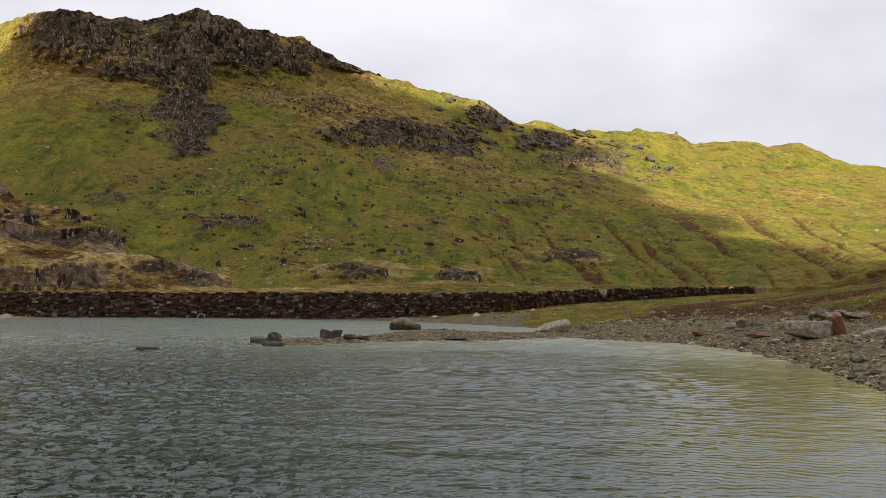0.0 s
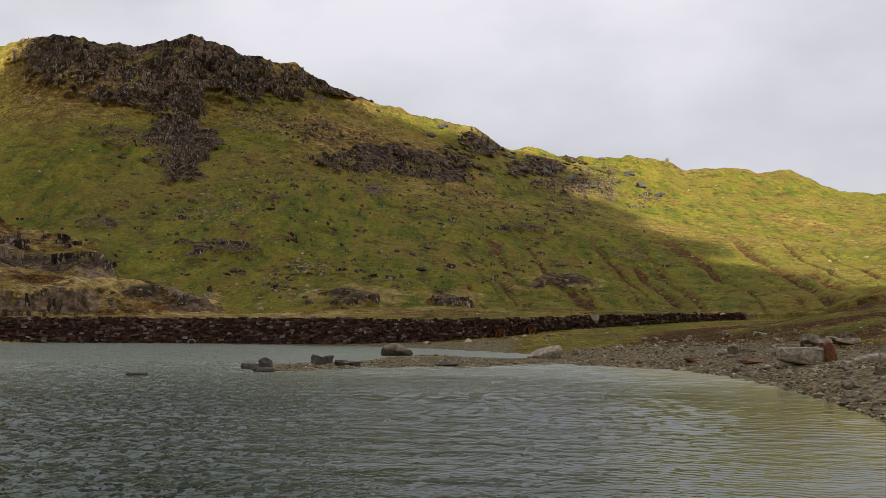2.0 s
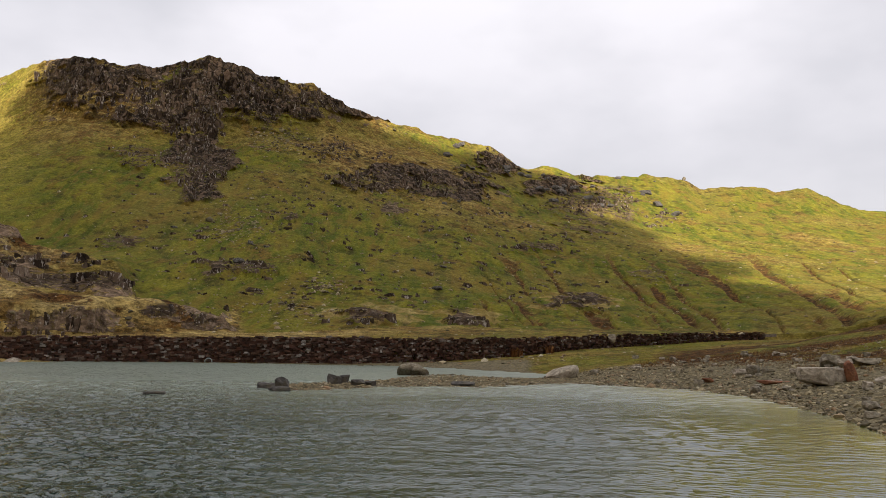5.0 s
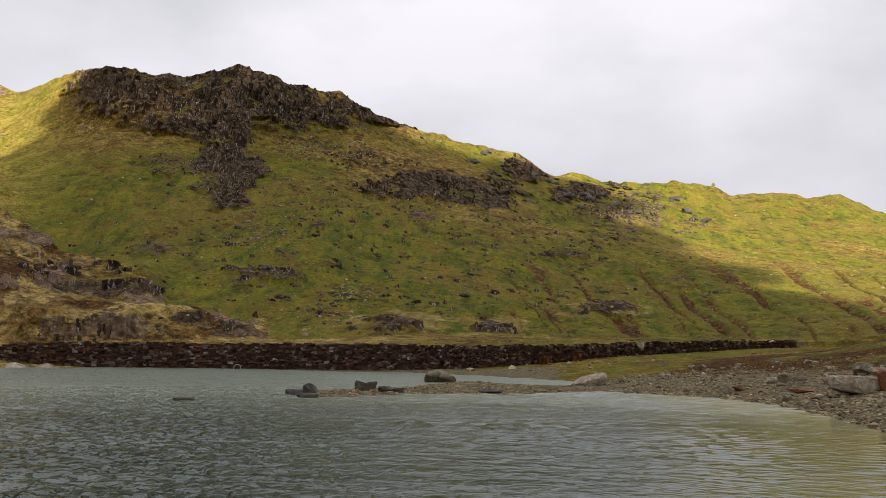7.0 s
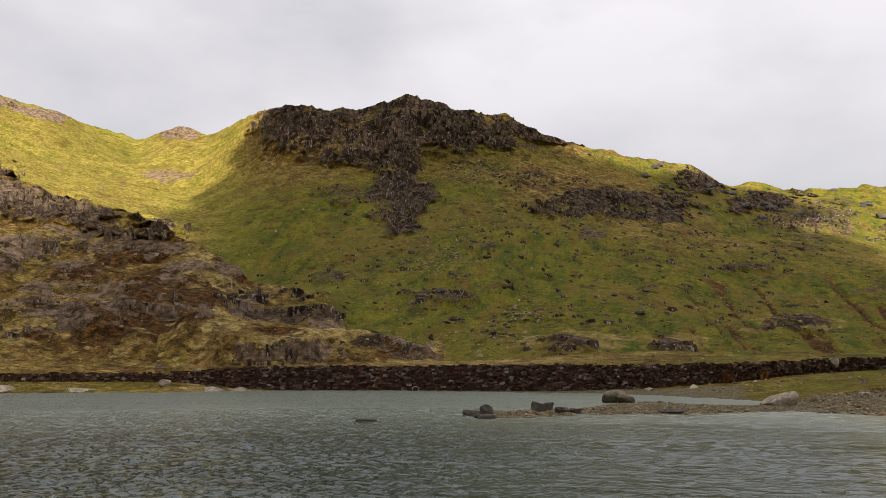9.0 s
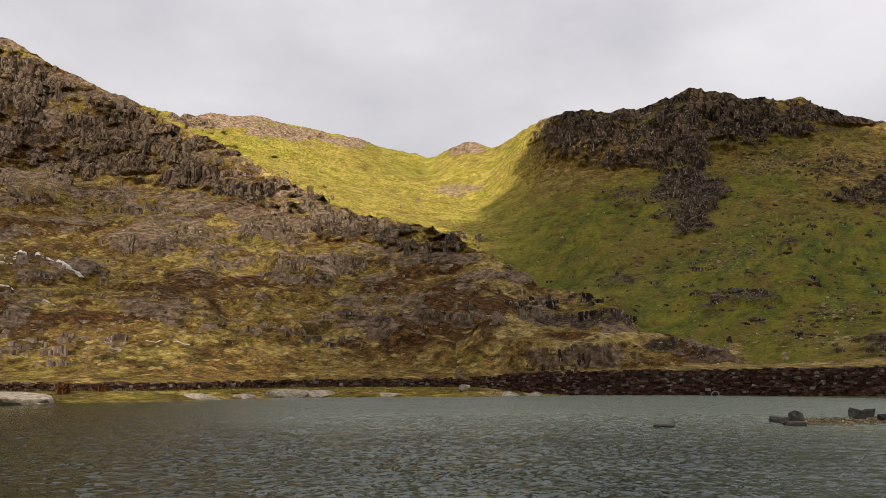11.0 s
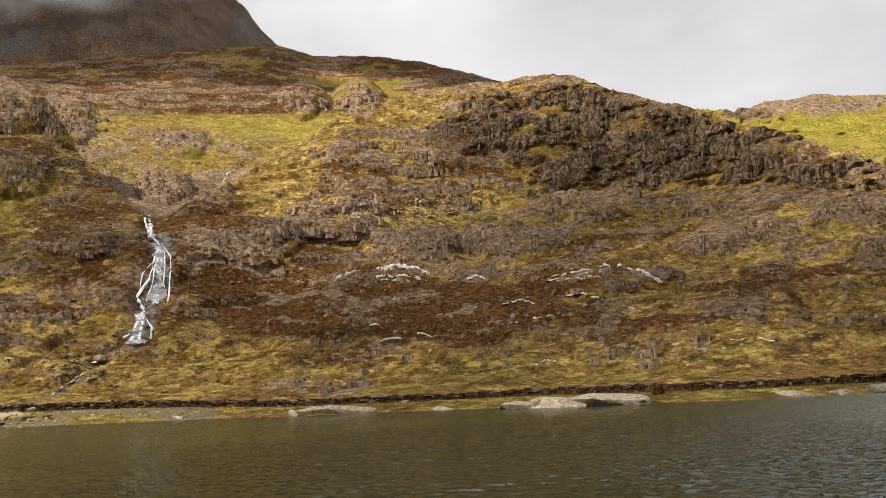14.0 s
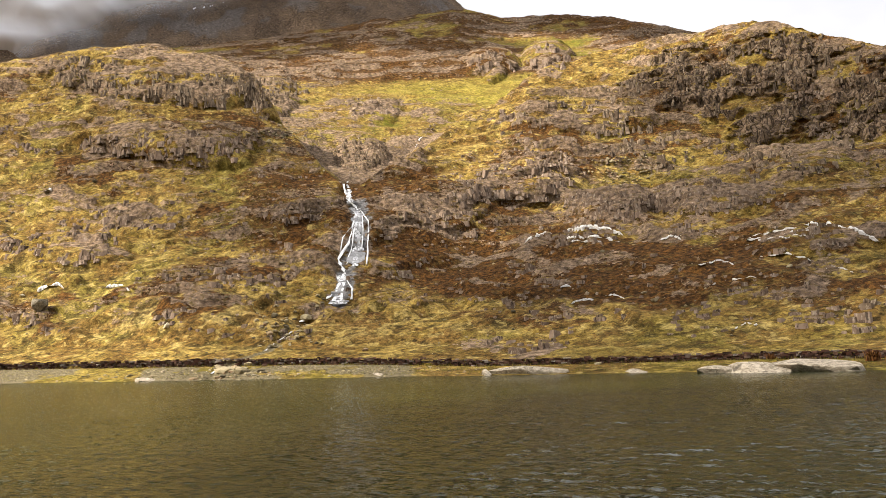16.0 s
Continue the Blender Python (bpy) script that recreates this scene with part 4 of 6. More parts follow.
for k in range(14):  # longer waves of the open water
    length = 0.42 * 1.1 ** k
    way = radians(75) + wave.normal(0, 0.5)
    wz = wz + (1 - 0.7 * lee) * (1 - 0.6 * turned) * 0.0075 * length * np.sin((wx * math.cos(way) + wy * math.sin(way)) * 2 * math.pi / length + wave.uniform(0, 6.28)) * step(24, 48, WR)
lively = step(2, 20, WA) * (1 - 0.45 * turned) * step(90, 55, WR)
for k in range(26):  # confused small waves towards the western shore
    length = 0.30 * 1.05 ** k
    way = radians(125) + wave.uniform(-1.3, 1.3)
    wz = wz + lively * 0.0066 * length * np.sin((wx * math.cos(way) + wy * math.sin(way)) * 2 * math.pi / length + wave.uniform(0, 6.28)) * step(110 * length, 65 * length, WR)
near_land = np.interp(wa, [-75, -26.5, -18, -11, -6, 12, 14, 176], [10, 24, 40.6, 46.6, 46.6, 40, 0, 0])[None]
# where the bed shows through and the slope's reflection is painted, close inshore
shallow_sheen = step(11, 2, near_land - WR) * step(14, 6, WA) * step(-2, 2, near_land - WR + 4) * (0.25 + 0.75 * step(-8, -14, WA)) * 0.9
# the first attribute sets roughness and how much pale sky sheen is painted in
lake = grid_mesh("water", wx, wy, wz, WATER, True, [("ruffle_sheen", 0.09 + (0.06 + 0.14 * step(54, 38, WA)) * step(16, 54, WR)), ("olive", np.clip(step(40, 60, WA) + 0.12 * step(10, 30, WA), 0, 1)), ("lively", np.clip(step(2, 20, WA), 0, 1)), ("shallow_sheen", shallow_sheen), ("chop", (0.75 * step(70, 24, WR) + 0.8 + 1.3 * step(-4, 16, WA) * step(62, 40, WA)) * (1 - 0.35 * lee) * (1 - 0.7 * step(-8, -16, WA)))])
tagged(lake, "dark rippled lake water under an overcast sky", "water", kind="structure")

def stones(rng, spots, heights, depth):
    """Rough blocks as one vertex and face array: spots (n, 3) centres, heights (n, 3) half sizes, turned by depth (n) radians."""
    n = len(spots)
    corner = np.array([[-1, -1, -1], [1, -1, -1], [1, 1, -1], [-1, 1, -1], [-1, -1, 1], [1, -1, 1], [1, 1, 1], [-1, 1, 1]], float)
    c = corner[None] * (1 + 0.22 * rng.uniform(-1, 1, (n, 8, 3))) * heights[:, None]
    ca, sa = np.cos(depth)[:, None], np.sin(depth)[:, None]
    x, y = c[..., 0] * ca - c[..., 1] * sa, c[..., 0] * sa + c[..., 1] * ca
    v = np.stack([x, y, c[..., 2]], -1) + spots[:, None]
    f = np.array([[0, 3, 2, 1], [4, 5, 6, 7], [0, 1, 5, 4], [1, 2, 6, 5], [2, 3, 7, 6], [3, 0, 4, 7]])
    return v.reshape(-1, 3), (f[None] + 8 * np.arange(n)[:, None, None]).reshape(-1, 4)



# ---- dry-stone wall under the track: a core, single stones along the near stretch, joined stones beyond ----
def joined(name, verts, faces, material, parent=None):
    mesh = bpy.data.meshes.new(name)
    mesh.from_pydata(verts.tolist(), [], faces.tolist())
    mesh.materials.append(material)
    ob = new(name, mesh)
    ob.parent = parent
    return ob


def block_mesh(seed):
    g = np.random.default_rng(seed)
    bm = bmesh.new()
    bmesh.ops.create_cube(bm, size=2.0)
    for v in bm.verts:
        v.co = Vector(c * (1 + 0.22 * g.uniform(-1, 1)) for c in v.co)
    bmesh.ops.bevel(bm, geom=bm.edges[:], offset=0.16, segments=1, affect="EDGES")
    mesh = bpy.data.meshes.new("stone")
    bm.to_mesh(mesh)
    bm.free()
    mesh.materials.append(WALL_STONE)
    return mesh


rng = np.random.default_rng(5)
ca = np.arange(-20, 111, 0.5)
cr, cf, ct = (np.interp(ca, wall[:, 0], wall[:, k]) for k in (1, 2, 3))
core = [polar(ca, cr + d) for d in (0.22, 0.22, 0.6, 0.6)]
core_z = (cf - 0.6, ct - 0.14, ct - 0.14, cf - 0.6)
stone_wall = grid_mesh("stone_wall", np.array([c[0] for c in core]), np.array([c[1] for c in core]), np.array(core_z), WALL_STONE, False)
tagged(stone_wall, "dark dry-stone retaining wall carrying the lakeside track", "wall", kind="structure")
CULVERTS = (71.2, 81.7, 93.9, 103.1)
BLOCKS = [block_mesh(k) for k in range(10)]
spots, sizes, turns = [], [], []
single = 0
order = list(np.arange(4.0, 30, 0.17)) + list(np.arange(-19.2, 4.0, 0.17)) + list(np.arange(30, 110, 0.235))
for a in order:
    r, foot, top = (float(np.interp(a, wall[:, 0], wall[:, k])) for k in (1, 2, 3))
    z = foot - 0.3
    top += rng.uniform(-0.06, 0.07)
    small = 1.0 if a > 4 else 0.66
    gap = min(abs(a - c) for c in CULVERTS) < 0.26
    while z < top:
        h = rng.uniform(0.045, 0.12) * (0.5 + 0.5 * small)
        cap = z + 1.9 * h >= top
        if gap and not cap:
            z += 1.75 * h
            continue
        x, y = polar(a + rng.uniform(-.12, .12), r + rng.uniform(-.10, .10) + 0.10 * (z - foot))
        size = (rng.uniform(.10, .30) * small * (1.25 if cap else 1), rng.uniform(.2, .3), h * (0.8 if cap else 1))
        turn = radians(a) + rng.uniform(-.25, .25)
        if single < 300 and 5 <= a <= 26 and rng.uniform() < 0.55:
            stone = new("stone", BLOCKS[int(rng.integers(10))])
            stone.matrix_world = Matrix.LocRotScale((x, y, z + h), Euler((rng.uniform(-.12, .12), rng.uniform(-.12, .12), turn)), size)
            stone.parent = stone_wall
            single += 1
        else:
            spots.append((x, y, z + h))
            sizes.append(size)
            turns.append(turn)
        z += 1.75 * h
v, f = stones(rng, np.array(spots), np.array(sizes), np.array(turns))
tagged(joined("stonework", v, f, WALL_STONE, stone_wall), kind="stuff")


# ---- rocks ----
def rock_mesh(seed, size, cuts=10, detail=3, flat=0.6):
    """An angular boulder: a ball cut by planes, roughened, with its foot sunk."""
    g = np.random.default_rng(seed)
    bm = bmesh.new()
    bmesh.ops.create_icosphere(bm, subdivisions=detail, radius=1.0)
    p = np.array([v.co for v in bm.verts])
    p *= (1.0 / np.maximum(np.abs(p).max(1), 0.3) ** 0.55)[:, None]
    for _ in range(cuts):
        n = g.normal(size=3)
        n /= np.linalg.norm(n)
        p -= n * np.maximum(0, p @ n - g.uniform(0.62, 0.95))[:, None]
    p[:, 2] = np.minimum(p[:, 2], flat + 0.12 * p[:, 0] * g.uniform(-1, 1))
    p *= 1 + 0.04 * fractal(p[:, 0] * 3, p[:, 1] * 3, p[:, 2] * 3, 3, seed=seed)[:, None]
    span = p.max(0) - p.min(0)
    p = (p - (p.max(0) + p.min(0)) / 2) / span * np.array(size)
    for v, c in zip(bm.verts, p):
        v.co = c
    return bm


def boulder(name, az, r, size, material, label, seed, turn=0.0, tilt=0.0, sink=0.2, flat=0.6, group="", floor=None):
    """A rock lying on the ground; size is its width across the bearing, depth and height above ground."""
    w, d, h = size
    ob = part(name, rock_mesh(seed, (w, d, h * (1 + sink)), flat=flat), material, None, label)
    x, y = polar(az, r)
    z = ground_z(az, r) if floor is None else floor
    ob.matrix_world = Matrix.LocRotScale((x, y, z + h * (1 - sink) / 2), Euler((0, radians(tilt), radians(az + turn))), None)
    return tagged(ob, label, "rock", group)


boulder("boulder", -22.4, 40.0, (1.95, 1.2, 0.74), PALE_ROCK, "large flat-topped pale grey boulder lying on the shingle", 3, 8, 1, flat=0.4)
boulder("boulder", -23.95, 39.9, (0.5, 0.34, 0.85), RUST_ROCK, "rust-red pointed rock leaning beside the large boulder", 17, 40, -16, flat=1.0)
boulder("boulder", -22.9, 47, (0.95, 0.8, 0.62), GREY_ROCK, "grey angular boulder on the grassy bank", 21)
boulder("boulder", -23.7, 46, (0.7, 0.6, 0.36), PALE_ROCK, "pale boulder on the grassy bank", 22)
boulder("boulder", -24.9, 45, (1.3, 0.9, 0.32), GREY_ROCK, "flat blue-grey slab among the shore stones", 23, -15)
boulder("boulder", -26.0, 38, (1.1, 0.5, 0.28), PALE_ROCK, "long pale slab tilted on the shingle", 24, 30, -12)
boulder("boulder", -27.2, 37, (0.9, 0.7, 0.3), PALE_ROCK, "pale slab among the shore stones", 25)
boulder("boulder", -21.6, 43.5, (0.9, 0.6, 0.3), GREY_ROCK, "dark grey slab behind the large boulder", 26, 12)
boulder("boulder", -18.6, 48, (0.7, 0.5, 0.5), GREY_ROCK, "dark round boulder on the edge of the grass", 27)
boulder("boulder", -17.9, 48.5, (0.9, 0.6, 0.3), PALE_ROCK, "pale low boulder on the edge of the grass", 28)
boulder("boulder", -19.7, 43.5, (1.5, 0.8, 0.16), RUST_ROCK, "low rusty-brown slab set in the shingle", 29)
boulder("boulder", -16.0, 46.5, (0.6, 0.5, 0.22), RUST_ROCK, "reddish stone on the shingle", 30)
boulder("boulder", 2.4, 56.2, (2.0, 1.4, 0.82), GREY_ROCK, "dark grey boulder at the back of the shingle bar", 31, 0, 6, flat=0.9)
boulder("boulder", -7.1, 52.5, (2.0, 1.3, 0.62), PALE_ROCK, "pale wedge-shaped boulder on the shingle bar", 32, 0, -14, flat=0.9)
boulder("boulder", -9.1, 53.5, (0.55, 0.5, 0.32), GREY_ROCK, "dark boulder on the shingle", 33)
boulder("boulder", 11.6, 40.3, (0.85, 0.6, 0.36), WET_STONE, "dark rock at the tip of the shingle bar", 34)
boulder("boulder", 10.7, 40.2, (0.7, 0.5, 0.48), WET_STONE, "grey rock at the tip of the shingle bar", 35, 20, 18)
boulder("boulder", 10.8, 38.4, (0.95, 0.5, 0.2), WET_STONE, "flat dark rock awash at the bar's tip", 36, floor=-0.02)
boulder("boulder", 18.3, 36.2, (0.85, 0.6, 0.14), WET_STONE, "grey rock barely above the water", 37, floor=-0.02)
boulder("boulder", 7.4, 42.6, (0.75, 0.5, 0.42), WET_STONE, "dark rock on the shingle bar", 38, 0, 15)
boulder("boulder", 6.8, 43.8, (0.6, 0.5, 0.42), WET_STONE, "dark rock on the shingle bar", 39)
boulder("boulder", 5.9, 42.3, (0.7, 0.5, 0.28), WET_STONE, "dark rock on the shingle bar", 40)
boulder("boulder", 5.1, 42.6, (0.55, 0.5, 0.22), WET_STONE, "dark rock on the shingle bar", 41)
boulder("boulder", -0.8, 43.9, (1.2, 0.7, 0.2), WET_STONE, "dark slab at the bar's edge", 42)
boulder("boulder", -10.2, 86.2, (0.75, 0.5, 0.75), PALE_ROCK, "whitish block set in the wall's top", 43, floor=2.25)
boulder("boulder", 30.7, 80.2, (1.0, 0.7, 0.6), PALE_ROCK, "whitish block on the grassy bank below the wall", 44, 0, 10)
boulder("boulder", 105.0, 140, (2.3, 1.8, 1.7), GREY_ROCK, "grey boulder on the golden slope", 45)
boulder("boulder", -14.75, 304, (1.2, 1.0, 1.2), GREY_ROCK, "small rock spike on the ridge", 46, 0, 18, flat=1.0)

# ice-smoothed pale slabs at the water's edge: bearing, distance, width, height
for k, (az, r, w, h) in enumerate([(75.2, 79.5, 6.4, 0.7), (61.4, 71.2, 4.8, 0.75), (58.2, 71.5, 6.2, 0.85), (63.6, 72.4, 2.8, 0.5), (47.4, 76, 4.2, 0.45), (44.6, 77.5, 2.6, 0.35),
                                  (41.8, 79.8, 3.6, 0.65), (39.6, 80, 3.2, 0.55), (35.2, 79.2, 3.2, 0.28), (77.9, 79.5, 0.8, 0.5), (27.9, 79.8, 2.4, 0.35), (26.2, 81, 1.6, 0.3), (68.4, 77.2, 3.4, 0.25), (85, 86.5, 2.0, 0.3), (99, 98, 2.2, 0.3)]):
    boulder("shore_slab", az, r + 1.0, (w * 1.15, 4.2, h + 0.35), PALE_ROCK, "pale ice-smoothed rock slab at the water's edge", 60 + k, 0, 2, 0.35, 1.0, "pale slabs along the shore", floor=-0.3)


def scatter(name, places, sizes, material, label, seed, lift=0.25):
    """Many small stones as one mesh: places (n, 3), sizes (n)."""
    g = np.random.default_rng(seed)
    bm = bmesh.new()
    bmesh.ops.create_icosphere(bm, subdivisions=1, radius=1.0)
    unit = np.array([v.co for v in bm.verts])
    tri = np.array([[v.index for v in f.verts] for f in bm.faces])
    bm.free()
    n = len(places)
    shape = unit[None] * (1 + 0.35 * g.uniform(-1, 1, (n, len(unit), 1))) * np.stack([g.uniform(.7, 1.4, n), g.uniform(.6, 1.1, n), g.uniform(.35, .75, n)], -1)[:, None]
    turn = g.uniform(0, 6.28, n)
    c, s = np.cos(turn)[:, None], np.sin(turn)[:, None]
    x, y = shape[..., 0] * c - shape[..., 1] * s, shape[..., 0] * s + shape[..., 1] * c
    v = np.stack([x, y, shape[..., 2] + lift], -1) * sizes[:, None, None] + places[:, None]
    f = (tri[None] + len(unit) * np.arange(n)[:, None, None]).reshape(-1, 3)
    return tagged(joined(name, v.reshape(-1, 3), f, material), label, "stones", kind="stuff")


# shingle of the beach and bar
rng = np.random.default_rng(8)
places, sizes = [], []
while len(places) < 13000:
    az = rng.uniform(-31, 12)
    edge, back = np.interp(az, [l[0] for l in NEAR_EDGE], [l[1] for l in NEAR_EDGE]), np.interp(az, [l[0] for l in BAR_BACK], [l[1] for l in BAR_BACK])
    r = edge - 0.5 + (back - edge + (3 if az < -6 else 0)) * rng.uniform() ** 1.4
    if az < -14 and rng.uniform() < 0.5 * (r - edge) / 20:
        continue
    x, y = polar(az, r)
    places.append((x, y, ground_z(az, r)))
    sizes.append(min(0.040 * math.exp(rng.normal(0.2, 0.5)) * (1.0 if az < -20 else 0.85 if az < -9 else 0.62), 0.16))
scatter("shingle", np.array(places), np.array(sizes), PEBBLES, "grey and brown shingle covering the shore", 9)

# loose blocks lying about the beach
for k in range(70):
    az = rng.uniform(-29, -11)
    edge = np.interp(az, [l[0] for l in NEAR_EDGE], [l[1] for l in NEAR_EDGE])
    r, w = edge + rng.uniform(0.5, 22), rng.uniform(0.22, 0.55)
    boulder("beach_stone", az, r, (w, w * 0.8, w * rng.uniform(.3, .6)), (GREY_ROCK, GREY_ROCK, PALE_ROCK)[k % 3], "angular stone lying on the shingle beach", 200 + k, rng.uniform(-60, 60), 5, 0.25, 0.6, "stones on the beach")

# scree and strewn stones on the slopes: bearing, elevation, spread in both, count, size
places, sizes = [], []
for az, el, sa, se, count, size in [(14, 6.9, 1.1, .7, 380, .17), (11.3, 12.6, 1.0, .5, 380, .2), (8.2, 3.3, .9, .25, 130, .17), (10, 1.9, 1.6, .5, 160, .14), (68.2, 11, 1.4, .5, 300, .19), (91, 14, .8, .3, 160, .22), (2, 5, 12, 4, 700, .13),
                                    (-14, 4.5, 9, 2.5, 620, .14), (15, 5, 8, 4, 400, .13), (60, 5, 22, 4, 700, .15), (95, 6, 9, 4, 350, .17), (38, 12, 8, 2, 80, .15), (93.9, -.7, .6, .3, 120, .3), (90.5, 1.6, 1.2, .7, 60, .35),
                                    (-3, -.9, 3, .3, 120, .14), (92, -1.1, 8, .2, 400, .13)]:
    for _ in range(count):
        a, e = az + sa * rng.normal(), el + se * rng.normal()
        if -30 < a < 109 and e > -1.6:
            r, z = spot_at(a, e)
            if r < 420:
                places.append((*polar(a, r), z))
                sizes.append(size * math.exp(rng.normal(0, 0.45)))
scatter("scree", np.array(places), np.array(sizes), PEBBLES, "pale grey stones strewn over the slopes", 10, 0.1)


# small dark outcrops on the green slope and its ridge
for k in range(60):
    az = rng.uniform(-15, 1) if k < 40 else rng.uniform(-12, 19)
    top = float(np.interp(az, [l[0] for l in SKYLINE], [l[2] for l in SKYLINE]))
    el = top - rng.uniform(0.1, 2.4) if k < 40 else rng.uniform(2.0, 9.0)
    r, z = spot_at(az, el)
    w = rng.uniform(1.0, 3.2) if k < 40 else rng.uniform(0.7, 1.8)
    boulder("outcrop", az, r + 0.2, (w, w * 0.8, w * rng.uniform(.3, .6)), WET_STONE, "small dark outcrop on the green slope", 300 + k, rng.uniform(-50, 50), rng.uniform(-12, 12), 0.35, 0.8, "outcrops on the green slope", floor=z - 0.15)

# ---- crags: ribs and blocks of rock standing out of the slopes ----
def crag_paint(name, low, high, glint, turf):
    p = Paint(name)
    pick = p.math("FRACT", p.math("ADD", p.chance(), p.island()))
    base = p.mix(pick, low, high)
    base = p.mix(p.math("MULTIPLY", p.level(p.noise(1.1, 5, 0.65, (1.0, 1.0, 0.45)), 0.42, 0.62), 0.6), base, low)
    base = p.mix(p.math("MULTIPLY", p.level(p.noise(2.6, 4, 0.7, (1.0, 1.0, 0.4)), 0.53, 0.64), 0.75), base, glint)
    base = p.mix(p.math("MULTIPLY", p.level(p.noise(2.0, 3, 0.6, (1.0, 1.0, 0.22)), 0.44, 0.36), 0.8), base, tuple(0.2 * c for c in low))
    up = p.n.new("ShaderNodeSeparateXYZ")
    p.l.new(p.n.new("ShaderNodeNewGeometry").outputs["Normal"], up.inputs[0])
    moss = p.math("MULTIPLY", p.level(up.outputs["Z"], 0.35, 0.7), p.level(p.noise(0.7, 4, 0.7), 0.36, 0.48))
    base = p.mix(p.math("MULTIPLY", moss, 0.85), base, p.mix(p.level(p.noise(1.6, 4, 0.7), 0.4, 0.6), turf, tuple(0.45 * c for c in turf)))
    p.bump(p.math("ADD", p.noise(2.2, 4, 0.7, (1.0, 1.0, 0.4)), p.noise(6.0, 3, 0.7)), 1.0, 0.18)
    return p.finish(base, 0.93, Specular_IOR_Level=0.12)


DARK_CRAG = crag_paint("dark_crag", (0.024, 0.015, 0.009), (0.125, 0.086, 0.058), (0.420, 0.370, 0.320), (0.110, 0.088, 0.016))
BROWN_CRAG = crag_paint("brown_crag", (0.070, 0.048, 0.031), (0.260, 0.192, 0.130), (0.370, 0.302, 0.220), (0.175, 0.130, 0.028))
PINK_SLAB = crag_paint("pink_slab", (0.105, 0.071, 0.049), (0.290, 0.213, 0.155), (0.365, 0.305, 0.235), (0.190, 0.130, 0.030))


def crag(name, areas, width, height, share, material, label, seed, lie=0.0, group="", proud=0.26, gaps=0.22):
    """Rock ribs over areas of (bearing, elevation, half widths of both), as one mesh. width, height: ranges in metres;
    share: how much of the area they cover; lie: how much they are drawn out sideways."""
    g = np.random.default_rng(seed)
    at, size = [], []
    for az, el, wa, we in areas:
        r0 = spot_at(az, el)[0]
        cover = math.pi * wa * we * (r0 * math.pi / 180) ** 2
        w_mean, h_mean = sum(width) / 2 * (1 + lie), sum(height) / 2
        count = min(900, int(2.6 * share * cover / (w_mean * h_mean)) + 3)
        a, e = az + wa * g.uniform(-1.15, 1.15, count), el + we * g.uniform(-1.15, 1.15, count)
        ragged = np.hypot((a - az) / wa, (e - el) / we) + 0.55 * fractal(a / (0.5 * wa + 0.2), e / (0.5 * we + 0.15), None, 3, seed=seed)
        ledges = fractal(a / 2.2, e / 0.42 + 0.3 * a, None, 2, seed=seed + 1)
        for q in np.nonzero((ragged < 1.0) & (ledges < gaps))[0]:
            r, z = spot_at(a[q], e[q])
            beyond = spot_at(a[q], e[q] + 0.3)[0]
            if 60 < r < 460 and beyond > r - 1:
                k = math.exp(g.normal(0, 0.25)) * (1 if beyond < r + 12 else 0.45)
                at.append((a[q], r, z))
                size.append((g.uniform(*width) * k * (1 + lie * g.uniform(0.4, 1.6)), g.uniform(*width) * k, g.uniform(*height) * k))
    if not at:
        return None
    at, size = np.array(at), np.array(size)
    n, sides = len(at), 6
    turn = np.arange(sides) * 2 * math.pi / sides + g.uniform(-0.35, 0.35, (n, sides))
    ring = g.uniform(0.38, 0.58, (n, sides))
    px, py = ring * np.cos(turn) * size[:, :1], ring * np.sin(turn) * size[:, 1:2]
    top = g.uniform(0.62, 0.95, (n, 1)) if lie < 0.5 else g.uniform(0.3, 0.8, (n, 1))
    rim = size[:, 2:] * (proud + (0.16 if lie < 0.5 else 0.3) * g.uniform(-1, 1, (n, sides)))
    low = -size[:, 2:] * (1 - proud) + 0 * rim
    lean_x, lean_y = g.normal(0, 0.09, (n, 1)) * size[:, 2:], (0.05 + g.uniform(0, 0.2, (n, 1))) * size[:, 2:]
    cap_z = rim.mean(1, keepdims=True) + 0.10 * size[:, 2:] * g.uniform(0, 1, (n, 1))
    lx = np.concatenate([px, px * top + lean_x, lean_x], 1)
    ly = np.concatenate([py, py * top + lean_y, lean_y], 1)
    lz = np.concatenate([low, rim, cap_z], 1)
    yaw = np.radians(at[:, :1]) + g.normal(0, 0.3, (n, 1))
    cx, cy = polar(at[:, 0], at[:, 1] + 0.18 * size[:, 1])
    v = np.stack([lx * np.cos(yaw) - ly * np.sin(yaw) + cx[:, None], lx * np.sin(yaw) + ly * np.cos(yaw) + cy[:, None], lz + at[:, 2:] + (0.2 if lie < 0.5 else 0.08) * size[:, 1:2]], -1)
    f = []
    for k in range(sides):
        m = (k + 1) % sides
        f += [(k, m, sides + m), (k, sides + m, sides + k), (sides + k, sides + m, 2 * sides)]
    faces = (np.array(f)[None] + (2 * sides + 1) * np.arange(n)[:, None, None]).reshape(-1, 3)
    return tagged(joined(name, v.reshape(-1, 3), faces, material), label, "crag", group, "stuff")


RIB, TALL = (0.7, 1.5), (1.8, 4.2)
crag("crag", [(23.6, 14.6, 2.3, 1.6), (20.3, 14.3, 2.1, 1.3)], RIB, TALL, 0.9, DARK_CRAG, "dark fluted crag at the end of the green ridge", 401)
